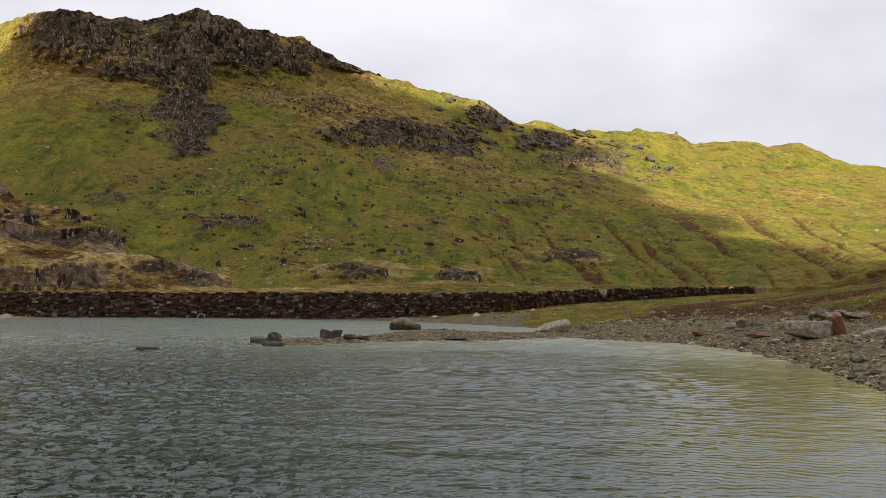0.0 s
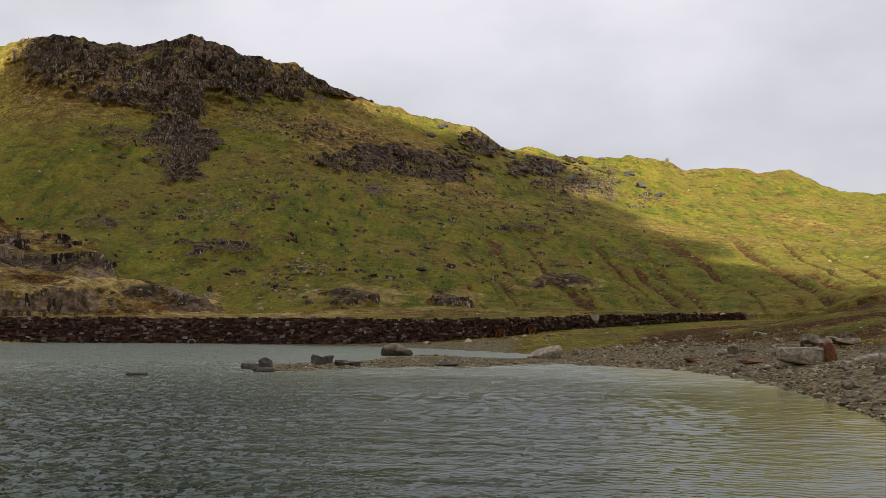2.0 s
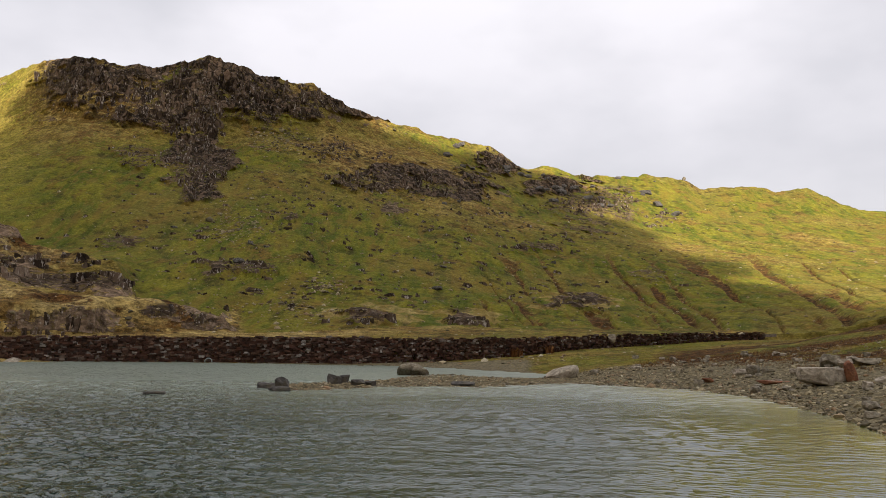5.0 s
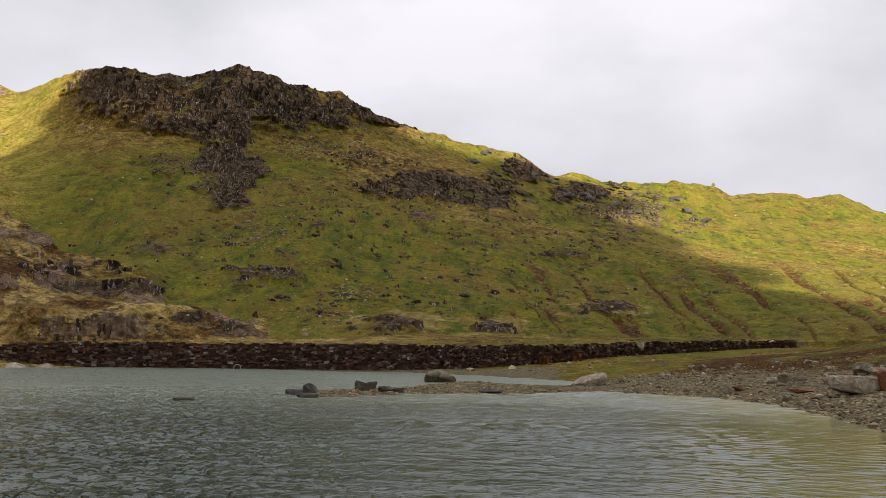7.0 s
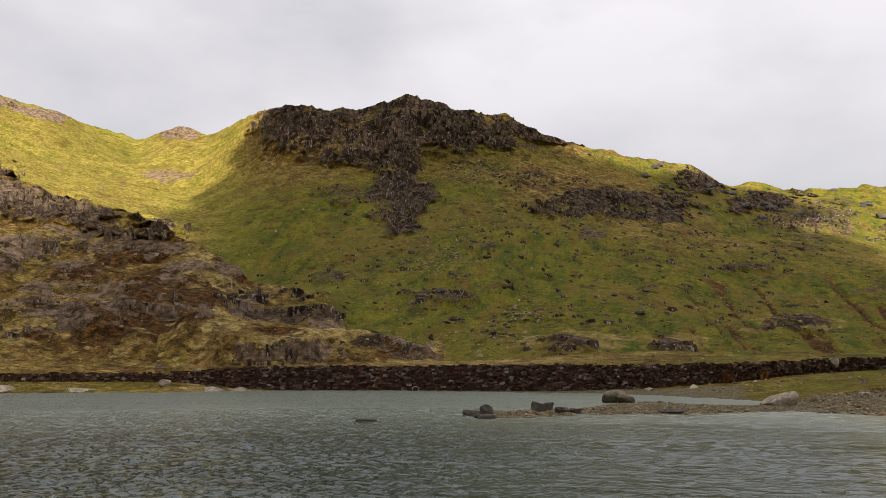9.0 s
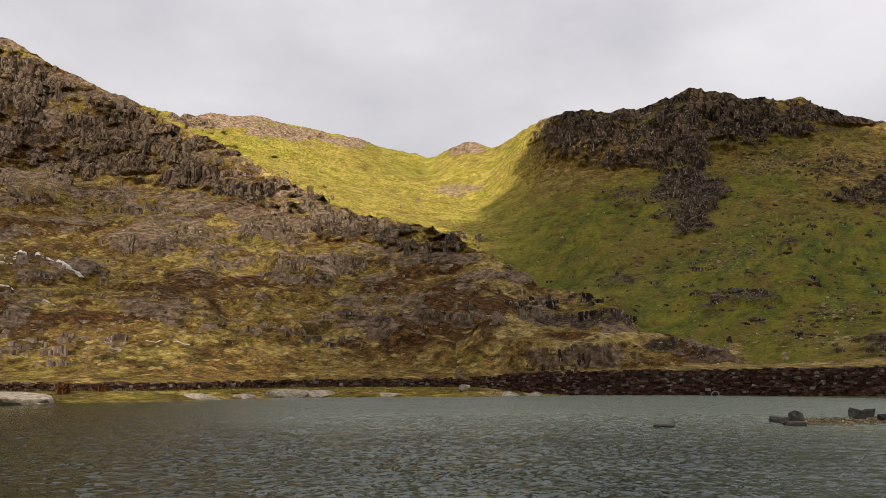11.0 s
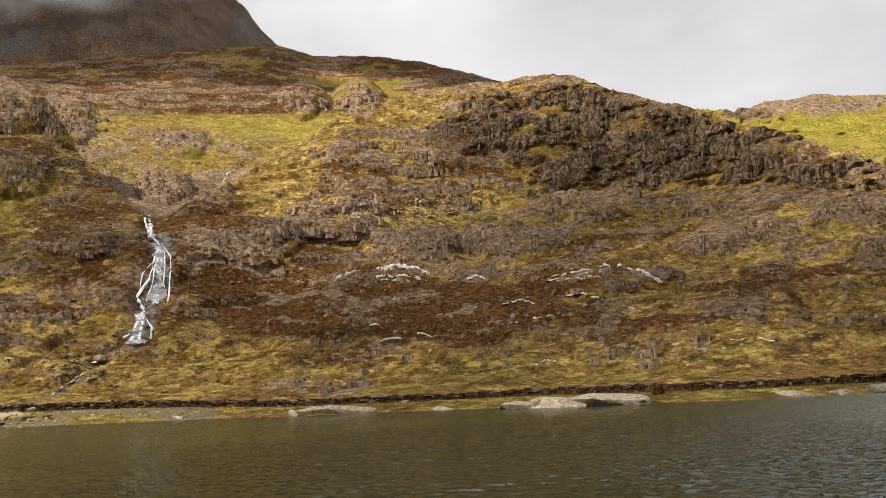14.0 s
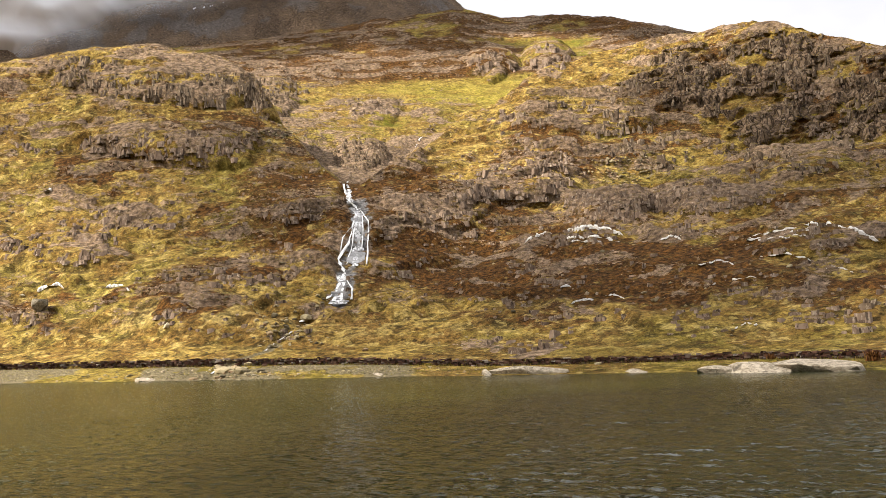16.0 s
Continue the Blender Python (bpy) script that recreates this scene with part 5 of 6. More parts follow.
crag("crag", [(16.5, 16.2, 1.8, 0.8), (17.4, 14.7, 3.0, 1.1), (13.0, 14.9, 2.2, 1.1), (9.9, 15.2, 1.7, 0.7)], RIB, TALL, 0.9, DARK_CRAG, "dark broken crag crowning the green slope", 402)
crag("crag", [(16.4, 12.0, 1.8, 2.2), (15.9, 10.0, 2.0, 1.3)], RIB, TALL, 1.0, DARK_CRAG, "steep dark buttress below the summit crag", 403)
crag("crag", [(5.8, 10.0, 2.6, 0.7), (0.3, 10.1, 2.6, 0.8), (-2.4, 11.6, 0.9, 1.0)], (0.7, 1.4), (1.6, 3.6), 0.9, DARK_CRAG, "dark band of ribbed rock across the green slope", 404)
crag("crag", [(3.6, 13.95, 1.7, 0.3)], (0.7, 1.5), (0.9, 1.8), 0.9, DARK_CRAG, "low dark rock ledge along the ridge line", 405)
crag("crag", [(-7.6, 10.1, 1.7, 0.5), (-9.2, 8.6, 2.4, 0.9)], (0.6, 1.2), (0.9, 2.2), 0.45, DARK_CRAG, "broken dark outcrop below the ridge", 406)
crag("crag", [(8.0, 12.0, 1.8, 0.8), (5.5, 11.8, 1.6, 0.4), (19.8, 11.2, 1.6, 0.8)], (0.5, 1.1), (0.7, 1.6), 0.35, DARK_CRAG, "scattered dark rocks among the grass", 407)
crag("crag", [(24.4, 4.4, 3.4, 1.0), (21.4, 3.2, 1.6, 0.5)], (0.6, 1.4), (0.6, 1.4), 1.3, DARK_CRAG, "dark slabs layered down the spur", 408, 0.3, gaps=0.1)
crag("crag", [(24.7, 0.45, 2.1, 0.5)], (0.35, 0.7), (0.9, 1.5), 1.2, DARK_CRAG, "small dark bluff of upright ribs behind the wall", 409)
for k, (az, el, wa, we) in enumerate([(5.8, 1.2, 2.4, 0.5), (-0.95, 1.2, 1.0, 0.5), (14.5, 4.4, 2.4, 0.45), (-8.2, 2.5, 1.4, 0.4), (11.1, 8.05, 0.7, 0.3), (-5.2, 6.0, 1.5, 0.2), (1.7, 7.4, 0.5, 0.5), (20.5, 5.9, 0.8, 0.4), (-13.1, 8.0, 0.9, 0.7), (16.1, 1.5, 1.9, 0.5)]):
    crag("outcrop", [(az, el, wa, we)], (0.7, 1.5), (0.5, 1.2), 0.8, DARK_CRAG, "low dark outcrop of layered rock in the grass", 420 + k, 0.6, "outcrops on the green slope")
crag("crag", [(60.3, 17.3, 5.2, 1.8), (54.5, 15.2, 4.6, 1.7), (66.8, 16.4, 4.0, 1.6), (58.0, 14.0, 5.0, 1.2)], (0.6, 1.3), (1.4, 3.4), 0.75, BROWN_CRAG, "grey-brown fluted crag crowning the brown hill", 441, gaps=0.02)
crag("crag", [(49.5, 13.3, 3.0, 1.3), (45.6, 12.0, 3.6, 1.0), (41.0, 10.4, 3.0, 0.8)], (0.6, 1.3), (1.4, 3.2), 0.85, BROWN_CRAG, "ribbed crag running down the hill's shoulder", 442, gaps=0.06)
crag("crag", [(37.0, 9.3, 3.2, 0.7), (32.5, 8.1, 3.2, 0.6)], (0.6, 1.3), (1.0, 2.2), 1.0, BROWN_CRAG, "dark rock edge where the brown hill ends", 443)
crag("crag", [(71.0, 14.4, 5.5, 1.2), (65.4, 12.0, 5.0, 1.2)], (0.7, 1.6), (0.9, 2.2), 0.6, BROWN_CRAG, "broken crag on the hill's flank", 444, 0.2, gaps=0.0)
crag("crag", [(58.0, 10.7, 3.2, 1.1), (52.5, 10.4, 3.0, 0.9), (48.0, 10.3, 4.6, 0.7), (49.9, 8.3, 3.6, 0.8)], (0.6, 1.4), (0.7, 1.7), 1.0, BROWN_CRAG, "stepped rock ledges on the brown hill", 445, 0.2, gaps=0.0)
crag("crag", [(43.4, 9.2, 3.6, 0.8), (41.3, 5.9, 2.4, 0.6), (40.0, 6.6, 3.6, 0.5)], (0.6, 1.4), (0.6, 1.3), 1.0, BROWN_CRAG, "dark rock ledges low on the brown hill", 446, 0.2, gaps=0.0)
crag("crag", [(97.8, 16.8, 8.0, 1.3)], (0.6, 1.4), (1.0, 2.4), 1.7, BROWN_CRAG, "broad grey rock dome at the head of the slope", 447, 0.2, gaps=0.1)
crag("crag", [(91.4, 16.3, 1.6, 1.3)], (0.5, 1.0), (1.6, 3.0), 1.8, BROWN_CRAG, "dark steep buttress at the dome's end", 448)
crag("crag", [(97.4, 12.8, 5.0, 1.1)], (0.7, 1.6), (0.8, 1.9), 1.6, PINK_SLAB, "pale pinkish dome of bare rock", 449, 0.3, gaps=0.1)
crag("crag", [(85.6, 12.5, 1.7, 0.9)], (0.4, 0.9), (1.3, 2.5), 1.8, BROWN_CRAG, "dark ribbed rock above the waterfall", 450)
crag("crag", [(80.2, 9.2, 3.8, 1.3), (75.0, 10.3, 4.2, 1.3)], (0.8, 1.8), (0.6, 1.4), 0.8, PINK_SLAB, "smooth pinkish slabs beside the waterfall", 451, 0.3, proud=0.15, gaps=0.0)
crag("crag", [(76.9, 18.2, 1.7, 0.8), (73.3, 18.5, 1.5, 0.8)], (1.0, 2.2), (1.2, 2.6), 1.6, PINK_SLAB, "pale pink rock knolls at the valley's head", 452, 0.3)
crag("crag", [(41.0, 15.0, 2.2, 0.32), (45.0, 15.8, 2.1, 0.25), (30.2, 14.3, 0.8, 0.3)], (1.0, 2.2), (1.0, 1.9), 0.9, BROWN_CRAG, "low pale rock ledge along the saddle", 453, 0.5)
for k, (az, el, wa, we) in enumerate([(92.9, 4.9, 2.4, 0.8), (99.7, 8.5, 2.7, 0.9), (103.9, 6.7, 3.4, 1.0), (75.4, 0.1, 2.4, 0.5), (84.8, 15.7, 1.8, 0.7), (69.6, 8.7, 3.1, 1.1), (63.6, 9.0, 3.8, 1.2), (57.2, 5.9, 3.8, 0.8), (67.0, 8.9, 3.2, 0.7), (28.5, 3.5, 4.0, 0.6), (42.9, 2.4, 2.0, 0.35), (37.2, 3.5, 2.8, 0.4), (90.0, 9.0, 2.0, 0.8), (105.2, 1.4, 1.8, 0.6), (72.0, 6.9, 3.6, 0.6)]):
    crag("outcrop", [(az, el, wa, we)], (0.6, 1.4), (0.5, 1.2), 0.9, PINK_SLAB, "smooth pinkish-grey slabs showing through the grass", 460 + k, 0.3, "outcrops on the brown slope", 0.24)
crag("outcrop", [(6, 7.5, 15, 5.0), (-4, 5, 12, 3.5), (14, 7, 9, 4)], (0.4, 1.1), (0.3, 0.8), 0.05, DARK_CRAG, "small dark ledges scattered down the green slope", 480, 0.8, "outcrops on the green slope", 0.3)
crag("outcrop", [(0, 9.3, 10, 1.8), (12, 9, 7, 2.0), (-8, 7.5, 8, 1.6)], (0.4, 0.9), (0.3, 0.7), 0.07, DARK_CRAG, "broken dark stones high on the green slope", 481, 0.6, "outcrops on the green slope", 0.3)
crag("outcrop", [(60, 6.5, 30, 5.5), (88, 9, 20, 7.0)], (0.4, 1.0), (0.3, 0.7), 0.10, PINK_SLAB, "small rock ledges scattered over the brown slope", 482, 0.3, "outcrops on the brown slope", 0.28)
for k in range(64):
    az, el = rng.uniform(29, 108), 1.0 + 14 * rng.uniform() ** 1.5
    if 85 < az < 90 or el > np.interp(az, [30, 40, 50, 60, 108], [6, 9, 12, 16, 16]):
        continue
    crag("outcrop", [(az, el, rng.uniform(0.5, 1.6), rng.uniform(0.2, 0.5))], (0.5, 1.2), (0.4, 1.0), 1.0, PINK_SLAB if az > 55 else BROWN_CRAG, "weathered outcrop of grey-brown rock in the grass", 500 + k, 0.3, "outcrops on the brown slope", 0.24)

# ---- waterfall and stream ----
def strand(name, path, width, material, parent, label="", swell=1.0):
    """A cord of falling water down the rock; path of (bearing, elevation), width in metres."""
    n = 10 * (len(path) - 1) + 1
    s = np.linspace(0, len(path) - 1, n)
    az = np.interp(s, range(len(path)), [p[0] for p in path]) + 0.05 * value_noise(s * 2.3, s * 0 + path[0][0] * 7)
    el = np.interp(s, range(len(path)), [p[1] for p in path])
    at = [spot_at(a, e) for a, e in zip(az, el)]
    r = np.array([q[0] for q in at])
    r = np.minimum.accumulate(r) if el[0] > el[-1] else r
    wide = 0.5 * width * (0.8 + 0.9 * value_noise(s * 3.1, s * 0 + 3.3 * path[0][0]))
    across = np.array([-1, -.6, 0, .6, 1])
    lift = swell * np.array([0.0, .25, .38, .25, 0.0])
    A = az[:, None] + np.degrees(wide[:, None] * across / r[:, None])
    B = r[:, None] - 0.12 - lift * wide[:, None] - 0.15
    x, y = polar(A, B)
    z = rise(r, el)[:, None] + 0.3 * lift * wide[:, None] + 0.05
    ob = grid_mesh(name, x, y, z, material, True)
    ob.parent = parent
    return tagged(ob, label)


def draped(name, ends, thick, material, parent):
    """A thin band along the slope through three points of (bearing, elevation)."""
    (a0, e0), (a1, e1), (a2, e2) = ends
    curve = np.polyfit([a0, a1, a2], [e0, e1, e2], 2)
    az = np.linspace(a0, a2, max(14, int(abs(a0 - a2) * 30)))
    wob = value_noise(az * 2.2, az * 0 + e0 * 9)
    el = np.polyval(curve, az) + 0.09 * wob + 0.03 * value_noise(az * 5, az * 0 + e0)
    broken = step(-0.62, -0.3, value_noise(az * 3.3, az * 0 + e0 * 3.7))
    half = 1.55 * thick * broken * (0.5 + 0.8 * np.abs(value_noise(az * 3.4, az * 0 + e1 * 5))) * step(0, 0.08, np.linspace(0, 1, len(az))) * step(1, 0.92, np.linspace(0, 1, len(az))) + 0.004
    r = np.array([spot_at(a, e)[0] for a, e in zip(az, el)])
    r = np.minimum(r, np.minimum(np.roll(r, 1), np.roll(r, -1)))
    rows = [(-1, 0.10), (-.6, 0.6), (.6, 0.6), (1, 0.0)]
    x, y = zip(*[polar(az, r - out) for _, out in rows])
    z = [rise(r - out, el + k * half) for k, out in rows]
    ob = grid_mesh(name, np.array(x), np.array(y), np.array(z), material, False)
    ob.parent = parent
    return ob


# quartz bands in the rock
for a0, e0, a1, e1, a2, e2, thick in (
        (75.3, 6.7, 74.5, 7.2, 73.4, 7.35, .11), (72.6, 6.95, 70.9, 7.0, 69.0, 6.6, .11), (72.6, 7.4, 70.7, 7.55, 68.8, 7.0, .15), (58.1, 6.9, 56.0, 6.6, 54.1, 5.7, .11), (72.2, 6.75, 71.2, 6.8, 70.2, 6.6, .05), (99.5, 20.8, 96.5, 21.3, 93, 22.1, .05), (61.4, 6.4, 59.7, 6.72, 57.8, 6.72, .06),
        (61.5, 6.2, 59.7, 6.5, 57.6, 6.55, .045), (61.5, 6.0, 59.7, 6.3, 57.5, 6.3, .05), (60.8, 5.2, 59.4, 5.3, 57.8, 4.7, .05), (64.4, 4.9, 63.3, 5.1, 62.2, 4.9, .04), (57.1, 4.2, 56.4, 4.3, 55.6, 3.9, .045)):
    draped("quartz_vein", ((a0, e0), (a1, e1), (a2, e2)), thick, QUARTZ_WHITE, ground_mesh)
for a0, e0, a1, e1, a2, e2, thick in (
        (66.6, 6.65, 65.9, 6.75, 65.3, 6.5, .06), (64.6, 3.3, 62.7, 3.85, 60.9, 4.0, .04), (50.7, 1.9, 49.2, 1.85, 47.6, 1.7, .035), (72.4, 2.8, 71.6, 3.1, 70.9, 3.05, .06), (70.2, 3.2, 69.6, 3.25, 69.0, 3.1, .05), (62.5, .9, 61.8, 1.2, 61.1, 1.1, .04),
        (105.2, 4.2, 104.5, 4.5, 103.7, 4.4, .1), (101.4, 4.4, 100.8, 4.5, 100.0, 4.2, .09), (105.0, 10.0, 104.8, 10.15, 104.5, 10.1, .1), (73.0, 3.9, 72.7, 4.0, 72.3, 3.9, .05)):
    draped("quartz_vein", ((a0, e0), (a1, e1), (a2, e2)), thick, QUARTZ_WHITE, ground_mesh)

waterfall = tagged(new("waterfall"), "white waterfall in several strands down wet grey rock", "waterfall")
for path, width in (
    ([(86.54, 11.04), (86.47, 10.43), (86.48, 9.82), (85.95, 9.21), (86.32, 8.17), (86.52, 7.13), (87.22, 6.06), (86.98, 5.44), (86.81, 5.01), (87.5, 3.98), (88.04, 3.49)], 0.3),
    ([(85.95, 9.21), (86.14, 8.16), (86.42, 6.76), (86.72, 5.76)], 0.17),
    ([(85.8, 9.2), (85.27, 8.48), (85.29, 7.43), (85.46, 5.7)], 0.15),
    ([(86.32, 8.17), (86.91, 7.46), (87.07, 6.59), (87.19, 6.06)], 0.1),
    ([(86.81, 5.01), (87.0, 4.15), (87.19, 3.18)], 0.3),
    ([(86.81, 4.9), (86.39, 4.14), (86.47, 3.46)], 0.2),
    ([(86.83, 10.87), (86.76, 10.36), (86.59, 10.0)], 0.35),
    ([(86.88, 5.12), (87.28, 4.44), (87.62, 3.37)], 0.25),
    ([(85.66, 8.91), (85.64, 8.01), (85.7, 6.75)], 0.12),
):
    strand("strand", path, 1.45 * width, WHITE_WATER, waterfall)
for path, width in (([(86.05, 9.3), (85.75, 8.6), (85.75, 7.6), (85.9, 6.6), (86.3, 5.5)], 2.6), ([(86.6, 5.1), (86.9, 4.4), (87.2, 3.7), (87.4, 3.1)], 2.2), ([(86.6, 10.9), (86.5, 10.2), (86.4, 9.6)], 1.1)):
    strand("wet_slab", path, width, WET_ROCK, waterfall, "smooth grey rock wet with spray", 0.06)
upper_fall = tagged(new("waterfall"), "small white cascade in the upper gully", "waterfall")
strand("strand", [(80.95, 14.21), (81.82, 13.7), (82.09, 13.09)], 0.4, WHITE_WATER, upper_fall)
for path, width in (([(86.0, 9.3), (85.9, 8.4), (85.95, 7.0), (86.2, 5.6)], 2.0), ([(86.9, 5.0), (87.1, 4.2), (87.4, 3.2)], 1.8), ([(86.55, 11.0), (86.45, 10.3), (86.45, 9.7)], 1.0)):
    strand("veil", path, width, VEIL, waterfall, "thin sheet of water over the rock", 0.25)
inlet = tagged(new("stream"), "small stream tumbling over stones into the lake", "stream")
for path, width in (([(89.05, 2.5), (89.7, 2.1)], .45), ([(90.2, 1.5), (91.0, 1.0)], .25), ([(91.3, .8), (91.9, .35)], .25), ([(94.6, -.6), (95.2, -1.0)], .3), ([(94.2, -.45), (94.7, -.75)], .18)):
    strand("strand", path, width, WHITE_WATER, inlet)

# ---- reeds, tussocks and bracken ----
def blades(name, spots, height, spread, per, material, label, seed, category):
    """Tufts of narrow blades as one mesh; spots (n, 3)."""
    g = np.random.default_rng(seed)
    base = np.repeat(np.array(spots), per, 0)
    n = len(base)
    turn, lean = g.uniform(0, 6.28, n), g.uniform(0.1, 0.7, n)
    h = height * g.uniform(0.5, 1.2, n)
    base = base + np.stack([g.normal(0, spread, n), g.normal(0, spread, n), np.zeros(n)], -1)
    side = np.stack([np.cos(turn), np.sin(turn), 0 * turn], -1) * (0.07 * h)[:, None]
    tip = base + np.stack([np.sin(turn) * lean * h, -np.cos(turn) * lean * h, h], -1)
    mid = base + np.stack([np.sin(turn) * lean * h * 0.3, -np.cos(turn) * lean * h * 0.3, 0.6 * h], -1)
    v = np.stack([base - side, base + side, mid + side * 0.8, mid - side * 0.8, tip], 1).reshape(-1, 3)
    k = 5 * np.arange(n)[:, None]
    mesh = bpy.data.meshes.new(name)
    mesh.from_pydata(v.tolist(), [], (k + [[0, 1, 2, 3]]).tolist() + (k + [[3, 2, 4]]).tolist())
    mesh.materials.append(material)
    return tagged(new(name, mesh), label, category, kind="stuff")


def blade_paint(name, *stops):
    p = Paint(name)
    return p.finish(p.ramp(p.island(), *stops), 0.8, Specular_IOR_Level=0.1)


GOLD = blade_paint("dry_grass", (0.0, (0.105, 0.062, 0.016)), (0.5, (0.220, 0.150, 0.040)), (1.0, (0.320, 0.240, 0.085)))
MOSSY = blade_paint("bank_grass", (0.0, (0.060, 0.065, 0.010)), (0.5, (0.130, 0.120, 0.018)), (1.0, (0.250, 0.185, 0.045)))
RUSSET = blade_paint("bracken", (0.0, (0.040, 0.016, 0.006)), (0.6, (0.130, 0.052, 0.015)), (1.0, (0.220, 0.115, 0.035)))
rng = np.random.default_rng(31)


def sprinkle(count, a0, a1, near, far_line, low=-0.5):
    out = []
    while len(out) < count:
        az = rng.uniform(a0, a1)
        r = near(az) + (far_line(az) - near(az)) * rng.uniform()
        z = ground_z(az, r)
        if z > 0.08:
            out.append((*polar(az, r), z - 0.03))
    return out


def line_of(rows, add=0.0):
    return lambda az: float(np.interp(az, [q[0] for q in rows], [q[1] for q in rows])) + add


blades("tussocks", sprinkle(2600, 27, 109, line_of(FAR_SHORE, 1.2), line_of(WALL_LINE, -0.5)), 0.17, 0.12, 6, MOSSY, "mossy green and yellow grass on the lakeside bank", 41, "grass")
blades("reeds", sprinkle(1100, 2, 30, line_of(WALL_LINE, 3.4), line_of(TOE, 3)), 0.17, 0.16, 6, GOLD, "golden reeds and rushes behind the wall", 42, "grass")
blades("tussocks", sprinkle(1500, -30, -16, line_of(BAR, 5), line_of(TOE, 1)), 0.12, 0.16, 6, GOLD, "tawny tussocks on the rising bank", 43, "grass")
blades("tussocks", sprinkle(900, -15, -3, line_of(BAR_BACK, 4), line_of(WALL_LINE, -0.6)), 0.10, 0.14, 6, MOSSY, "short green turf below the wall", 44, "grass")
blades("tussocks", sprinkle(2400, 30, 109, line_of(WALL_LINE, -0.55), line_of(WALL_LINE, 1.2)), 0.26, 0.2, 6, MOSSY, "grass growing over the low wall and its foot", 45, "grass")
blades("bracken", sprinkle(1500, -29, -12, line_of(BAR, 3), line_of(BAR_BACK, 7)), 0.09, 0.35, 16, RUSSET, "rust-brown heather and dead bracken along the bank's edge", 46, "bracken")
for az, r, w in ((-4.2, 78.4, 0.45), (-6.3, 80.3, 0.4), (55.0, 79.2, 0.5), (52.8, 80.0, 0.35), (60.5, 82.3, 0.3)):
    shrub = blades("bracken_clump", [(*polar(az, r), ground_z(az, r))] * 6, w * 1.6, w * 0.5, 26, RUSSET, "rust-brown clump of dead bracken by the wall", int(r * 10), "bracken")
    shrub["kind"] = "thing"

# ---- hose loop by the wall ----
bm = bmesh.new()
ring = 20
tube = [[bm.verts.new(((0.3 + 0.035 * math.cos(t)) * math.cos(s), 0.035 * math.sin(t), (0.3 + 0.035 * math.cos(t)) * math.sin(s) * 0.9)) for t in np.arange(6) * math.pi / 3]
        for s in np.linspace(-0.5, math.pi + 0.7, ring)]
for k in range(ring - 1):
    for m in range(6):
        bm.faces.new((tube[k][m], tube[k][(m + 1) % 6], tube[k + 1][(m + 1) % 6], tube[k + 1][m]))
hose = part("hose_loop", bm, plain_paint("pale_hose", (0.35, 0.42, 0.40)), None, "pale hose arching out of the water by the wall", True)
hose.matrix_world = pose(*polar(15.2, 80.6), 0.12, 0, 0, 15.2)
tagged(hose, category="hose")


# ---- clouds: unseen puffs placed to shade the slopes, and the cap on the summit ----
def cloud(name, puffs, material, label, seed):
    bm = bmesh.new()
    g = np.random.default_rng(seed)
    for x, y, z, rad, squash in puffs:
        found = bmesh.ops.create_icosphere(bm, subdivisions=4, radius=1.0)["verts"]
        p = np.array([v.co for v in found])
        o = g.uniform(-50, 50, 3)
        p *= (1 + 0.30 * fractal(p[:, 0] * 1.6 + o[0], p[:, 1] * 1.6 + o[1], p[:, 2] * 1.6 + o[2], 4, 0.6, seed=seed))[:, None]
        p = p * np.array([rad, rad, rad * squash]) + (x, y, z)
        for v, c in zip(found, p):
            v.co = c
    ob = part(name, bm, material, None, label, True)
    return tagged(ob, label, "cloud", "clouds", "structure")


HEIGHT = 760.0


def over(az, r, rad):
    """A puff that stands between the sun and the ground at a bearing and distance."""
    x, y = polar(az, r)
    z = max(ground_z(az, r), 0)
    return (*(Vector((x, y, z)) + SUN_WAY * HEIGHT), rad, 0.5)


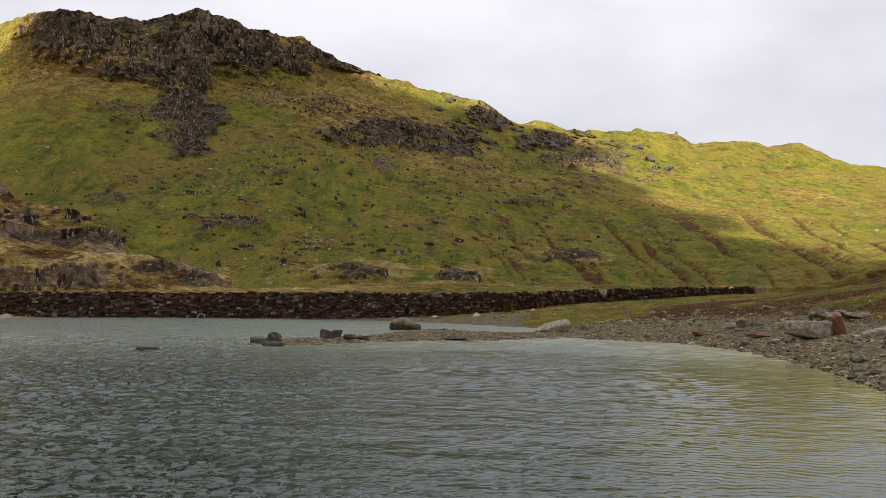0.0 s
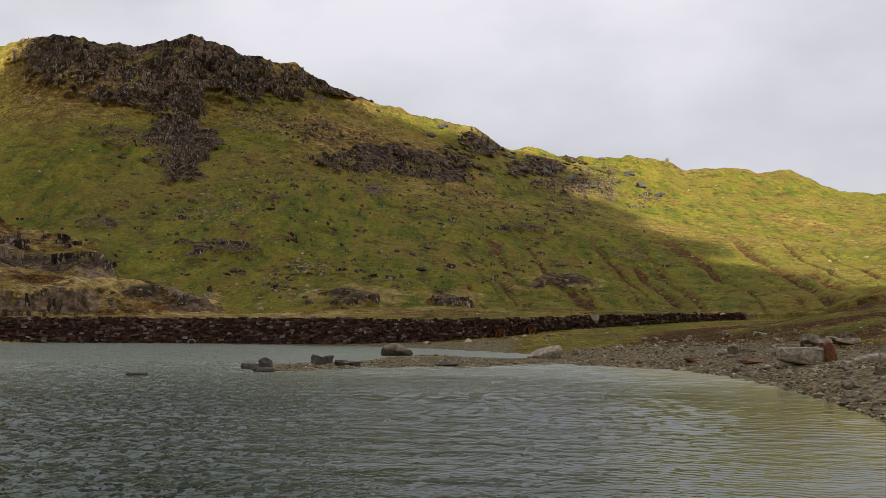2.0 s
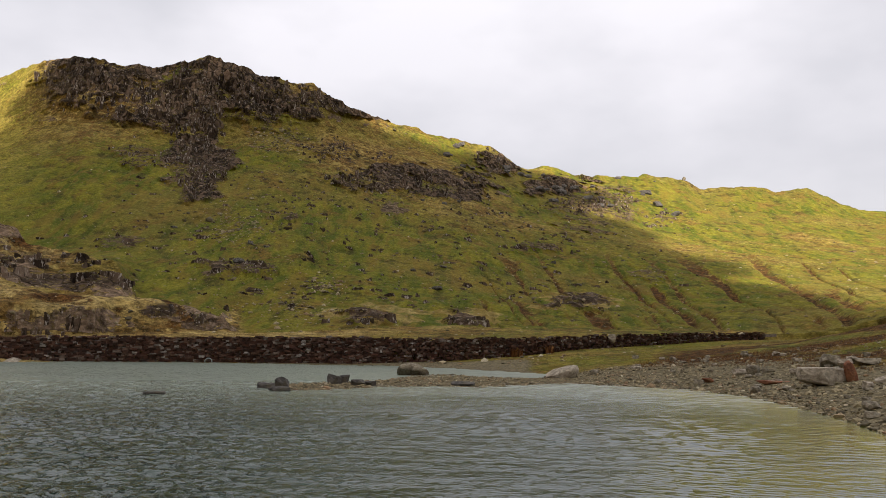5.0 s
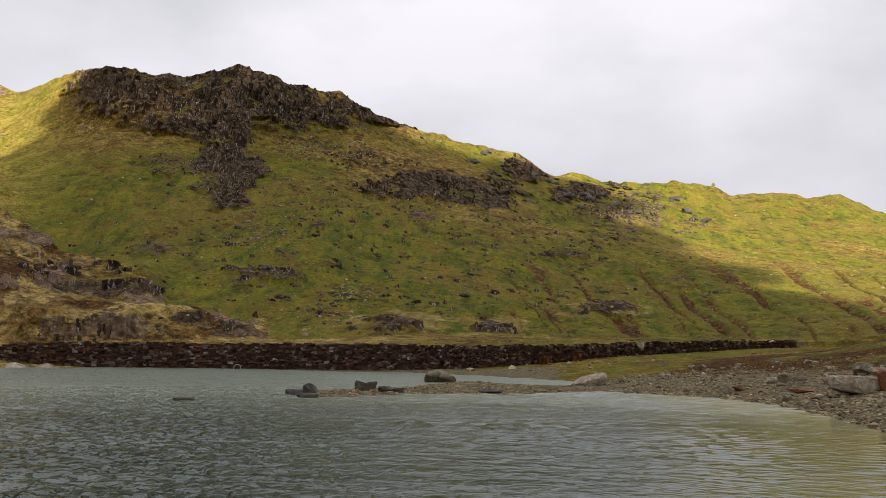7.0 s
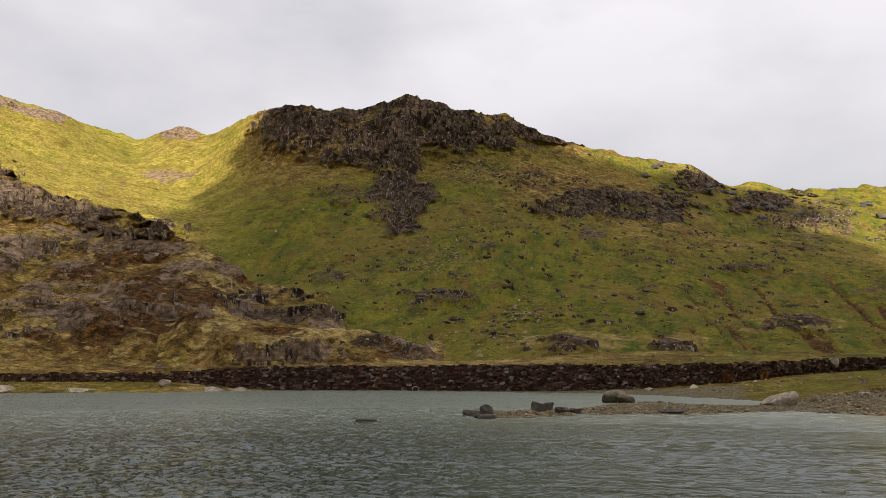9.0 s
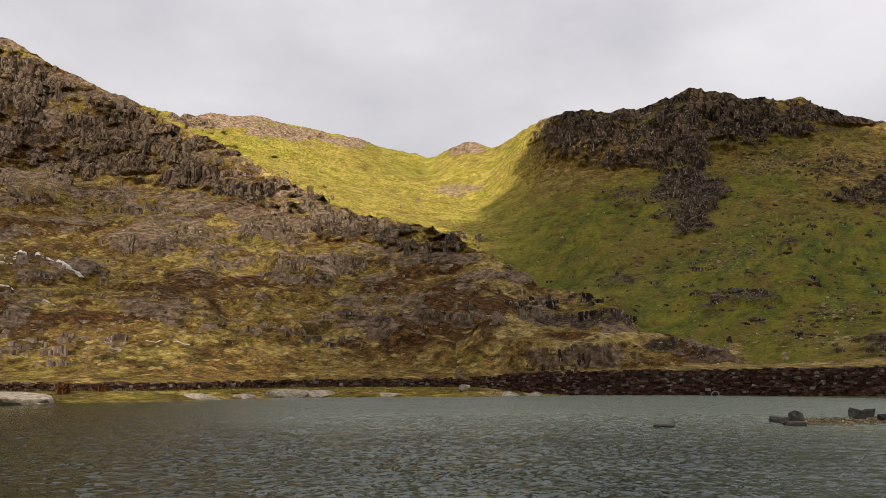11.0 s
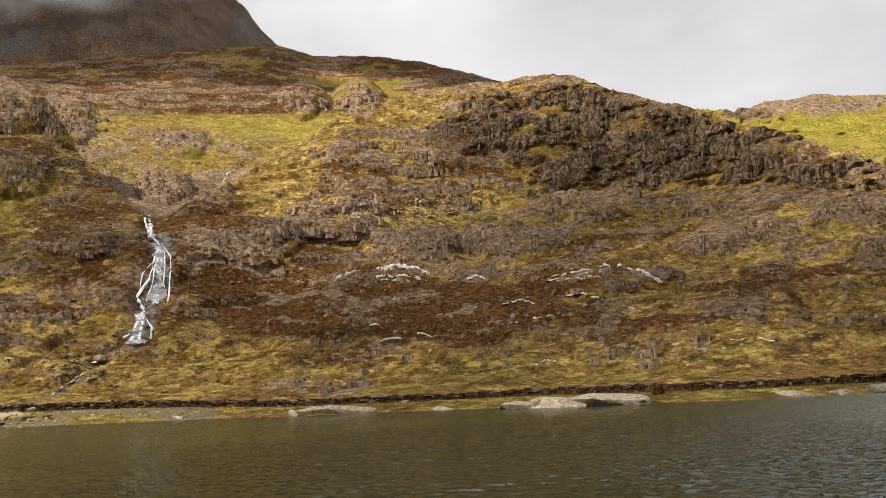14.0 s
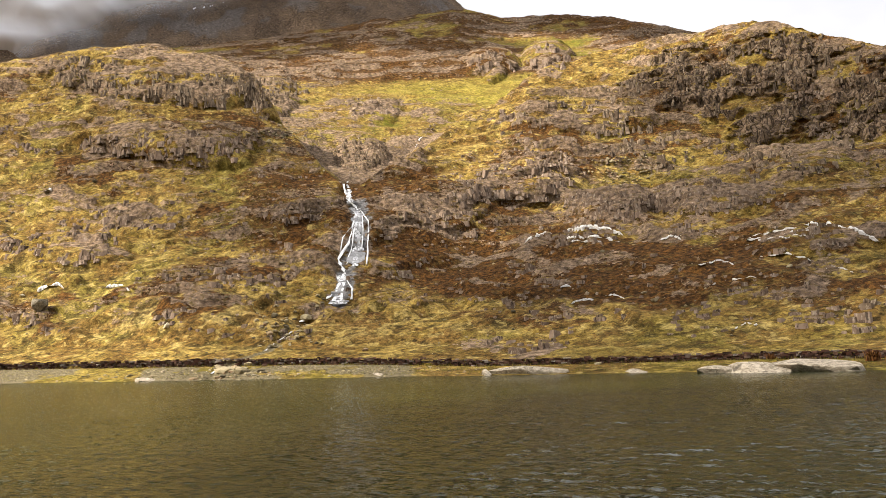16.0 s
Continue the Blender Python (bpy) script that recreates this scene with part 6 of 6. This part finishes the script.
SHADE = ((20, 130, 44), (8, 140, 50), (-3, 140, 44), (17, 175, 40), (8, 180, 44), (-1, 180, 42), (17, 212, 36), (9, 220, 36), (1, 225, 36), (-6, 215, 30), (-9, 180, 28), (-5, 255, 24), (12, 245, 26), (20, 240, 16), (23.2, 236, 13), (24.5, 165, 24), (24, 190, 22), (22.5, 212, 18), (26.5, 205, 20), (25.5, 226, 19), (25.0, 240, 13),
         (14, 80, 45), (-4, 85, 42), (-13, 105, 30), (-13, 140, 26), (4, 40, 45), (-25, 60, 38), (-15, 75, 30))
cloud("cloud", [over(*p) for p in SHADE], cloud_paint("thick_cloud", 0.36), "broad grey cloud shading the green slope", 91)
SHADE = ((30, 105, 26), (38, 125, 32), (47, 145, 36), (55, 175, 32), (53, 195, 28), (60, 210, 28), (45, 90, 40), (62, 165, 26), (66, 130, 30))
cloud("cloud", [over(*p) for p in SHADE], cloud_paint("thinner_cloud", 0.73), "grey cloud shading the brown crag", 92)
# faint puffs out of view, added to take some sun off the lower slope
SHADE = ((64, 150, 34), (60, 95, 38), (66, 205, 26), (72, 120, 34), (78, 100, 30), (85, 130, 30), (87, 165, 26), (92, 145, 24), (95, 175, 28), (86, 195, 22), (101, 200, 26))
cloud("cloud", [over(*p) for p in SHADE], cloud_paint("dimming_cloud", 0.85), "thin unseen cloud added to dim the lower slope", 94)
SHADE = ((88, 650, 150), (78, 650, 90), (98, 650, 110), (104, 650, 80), (88, 550, 60), (97, 550, 60), (80, 560, 50), (105, 550, 60))
cloud("cloud", [over(*p) for p in SHADE], cloud_paint("summit_cloud", 0.3), "dark cloud shading the summit", 96)
SHADE = ((62, 375, 34), (68, 400, 40), (76, 430, 50), (85, 420, 50), (93, 400, 45), (80, 370, 28))
cloud("cloud", [over(*p) for p in SHADE], cloud_paint("high_cloud", 0.42), "grey cloud shading the far mountain", 95)
ma, me = np.meshgrid(np.arange(78, 116, 0.4), np.arange(14.5, 34, 0.35))
lumps = fractal(ma / 3, me / 2.2, None, 4, 0.55, seed=75)
mr = 560 + 22 * lumps
mx, my = polar(ma, mr)
foot = np.interp(ma, [78, 86, 90.7, 94.8, 98.9, 101.2, 103.5, 105.7, 107.5, 116], [27.5, 25.2, 24.1, 23.0, 22.0, 21.2, 20.1, 18.9, 18.1, 15])
haze = step(-1.8, 1.6, me - foot + 0.8 * lumps) * step(78.2, 82, ma) * step(33.6, 31.5, me)
mist = grid_mesh("cloud", mx, my, rise(mr, me), mist_paint(), True, [("haze", haze)])
tagged(mist, "pale mist capping the dark summit", "cloud", "clouds", "structure")
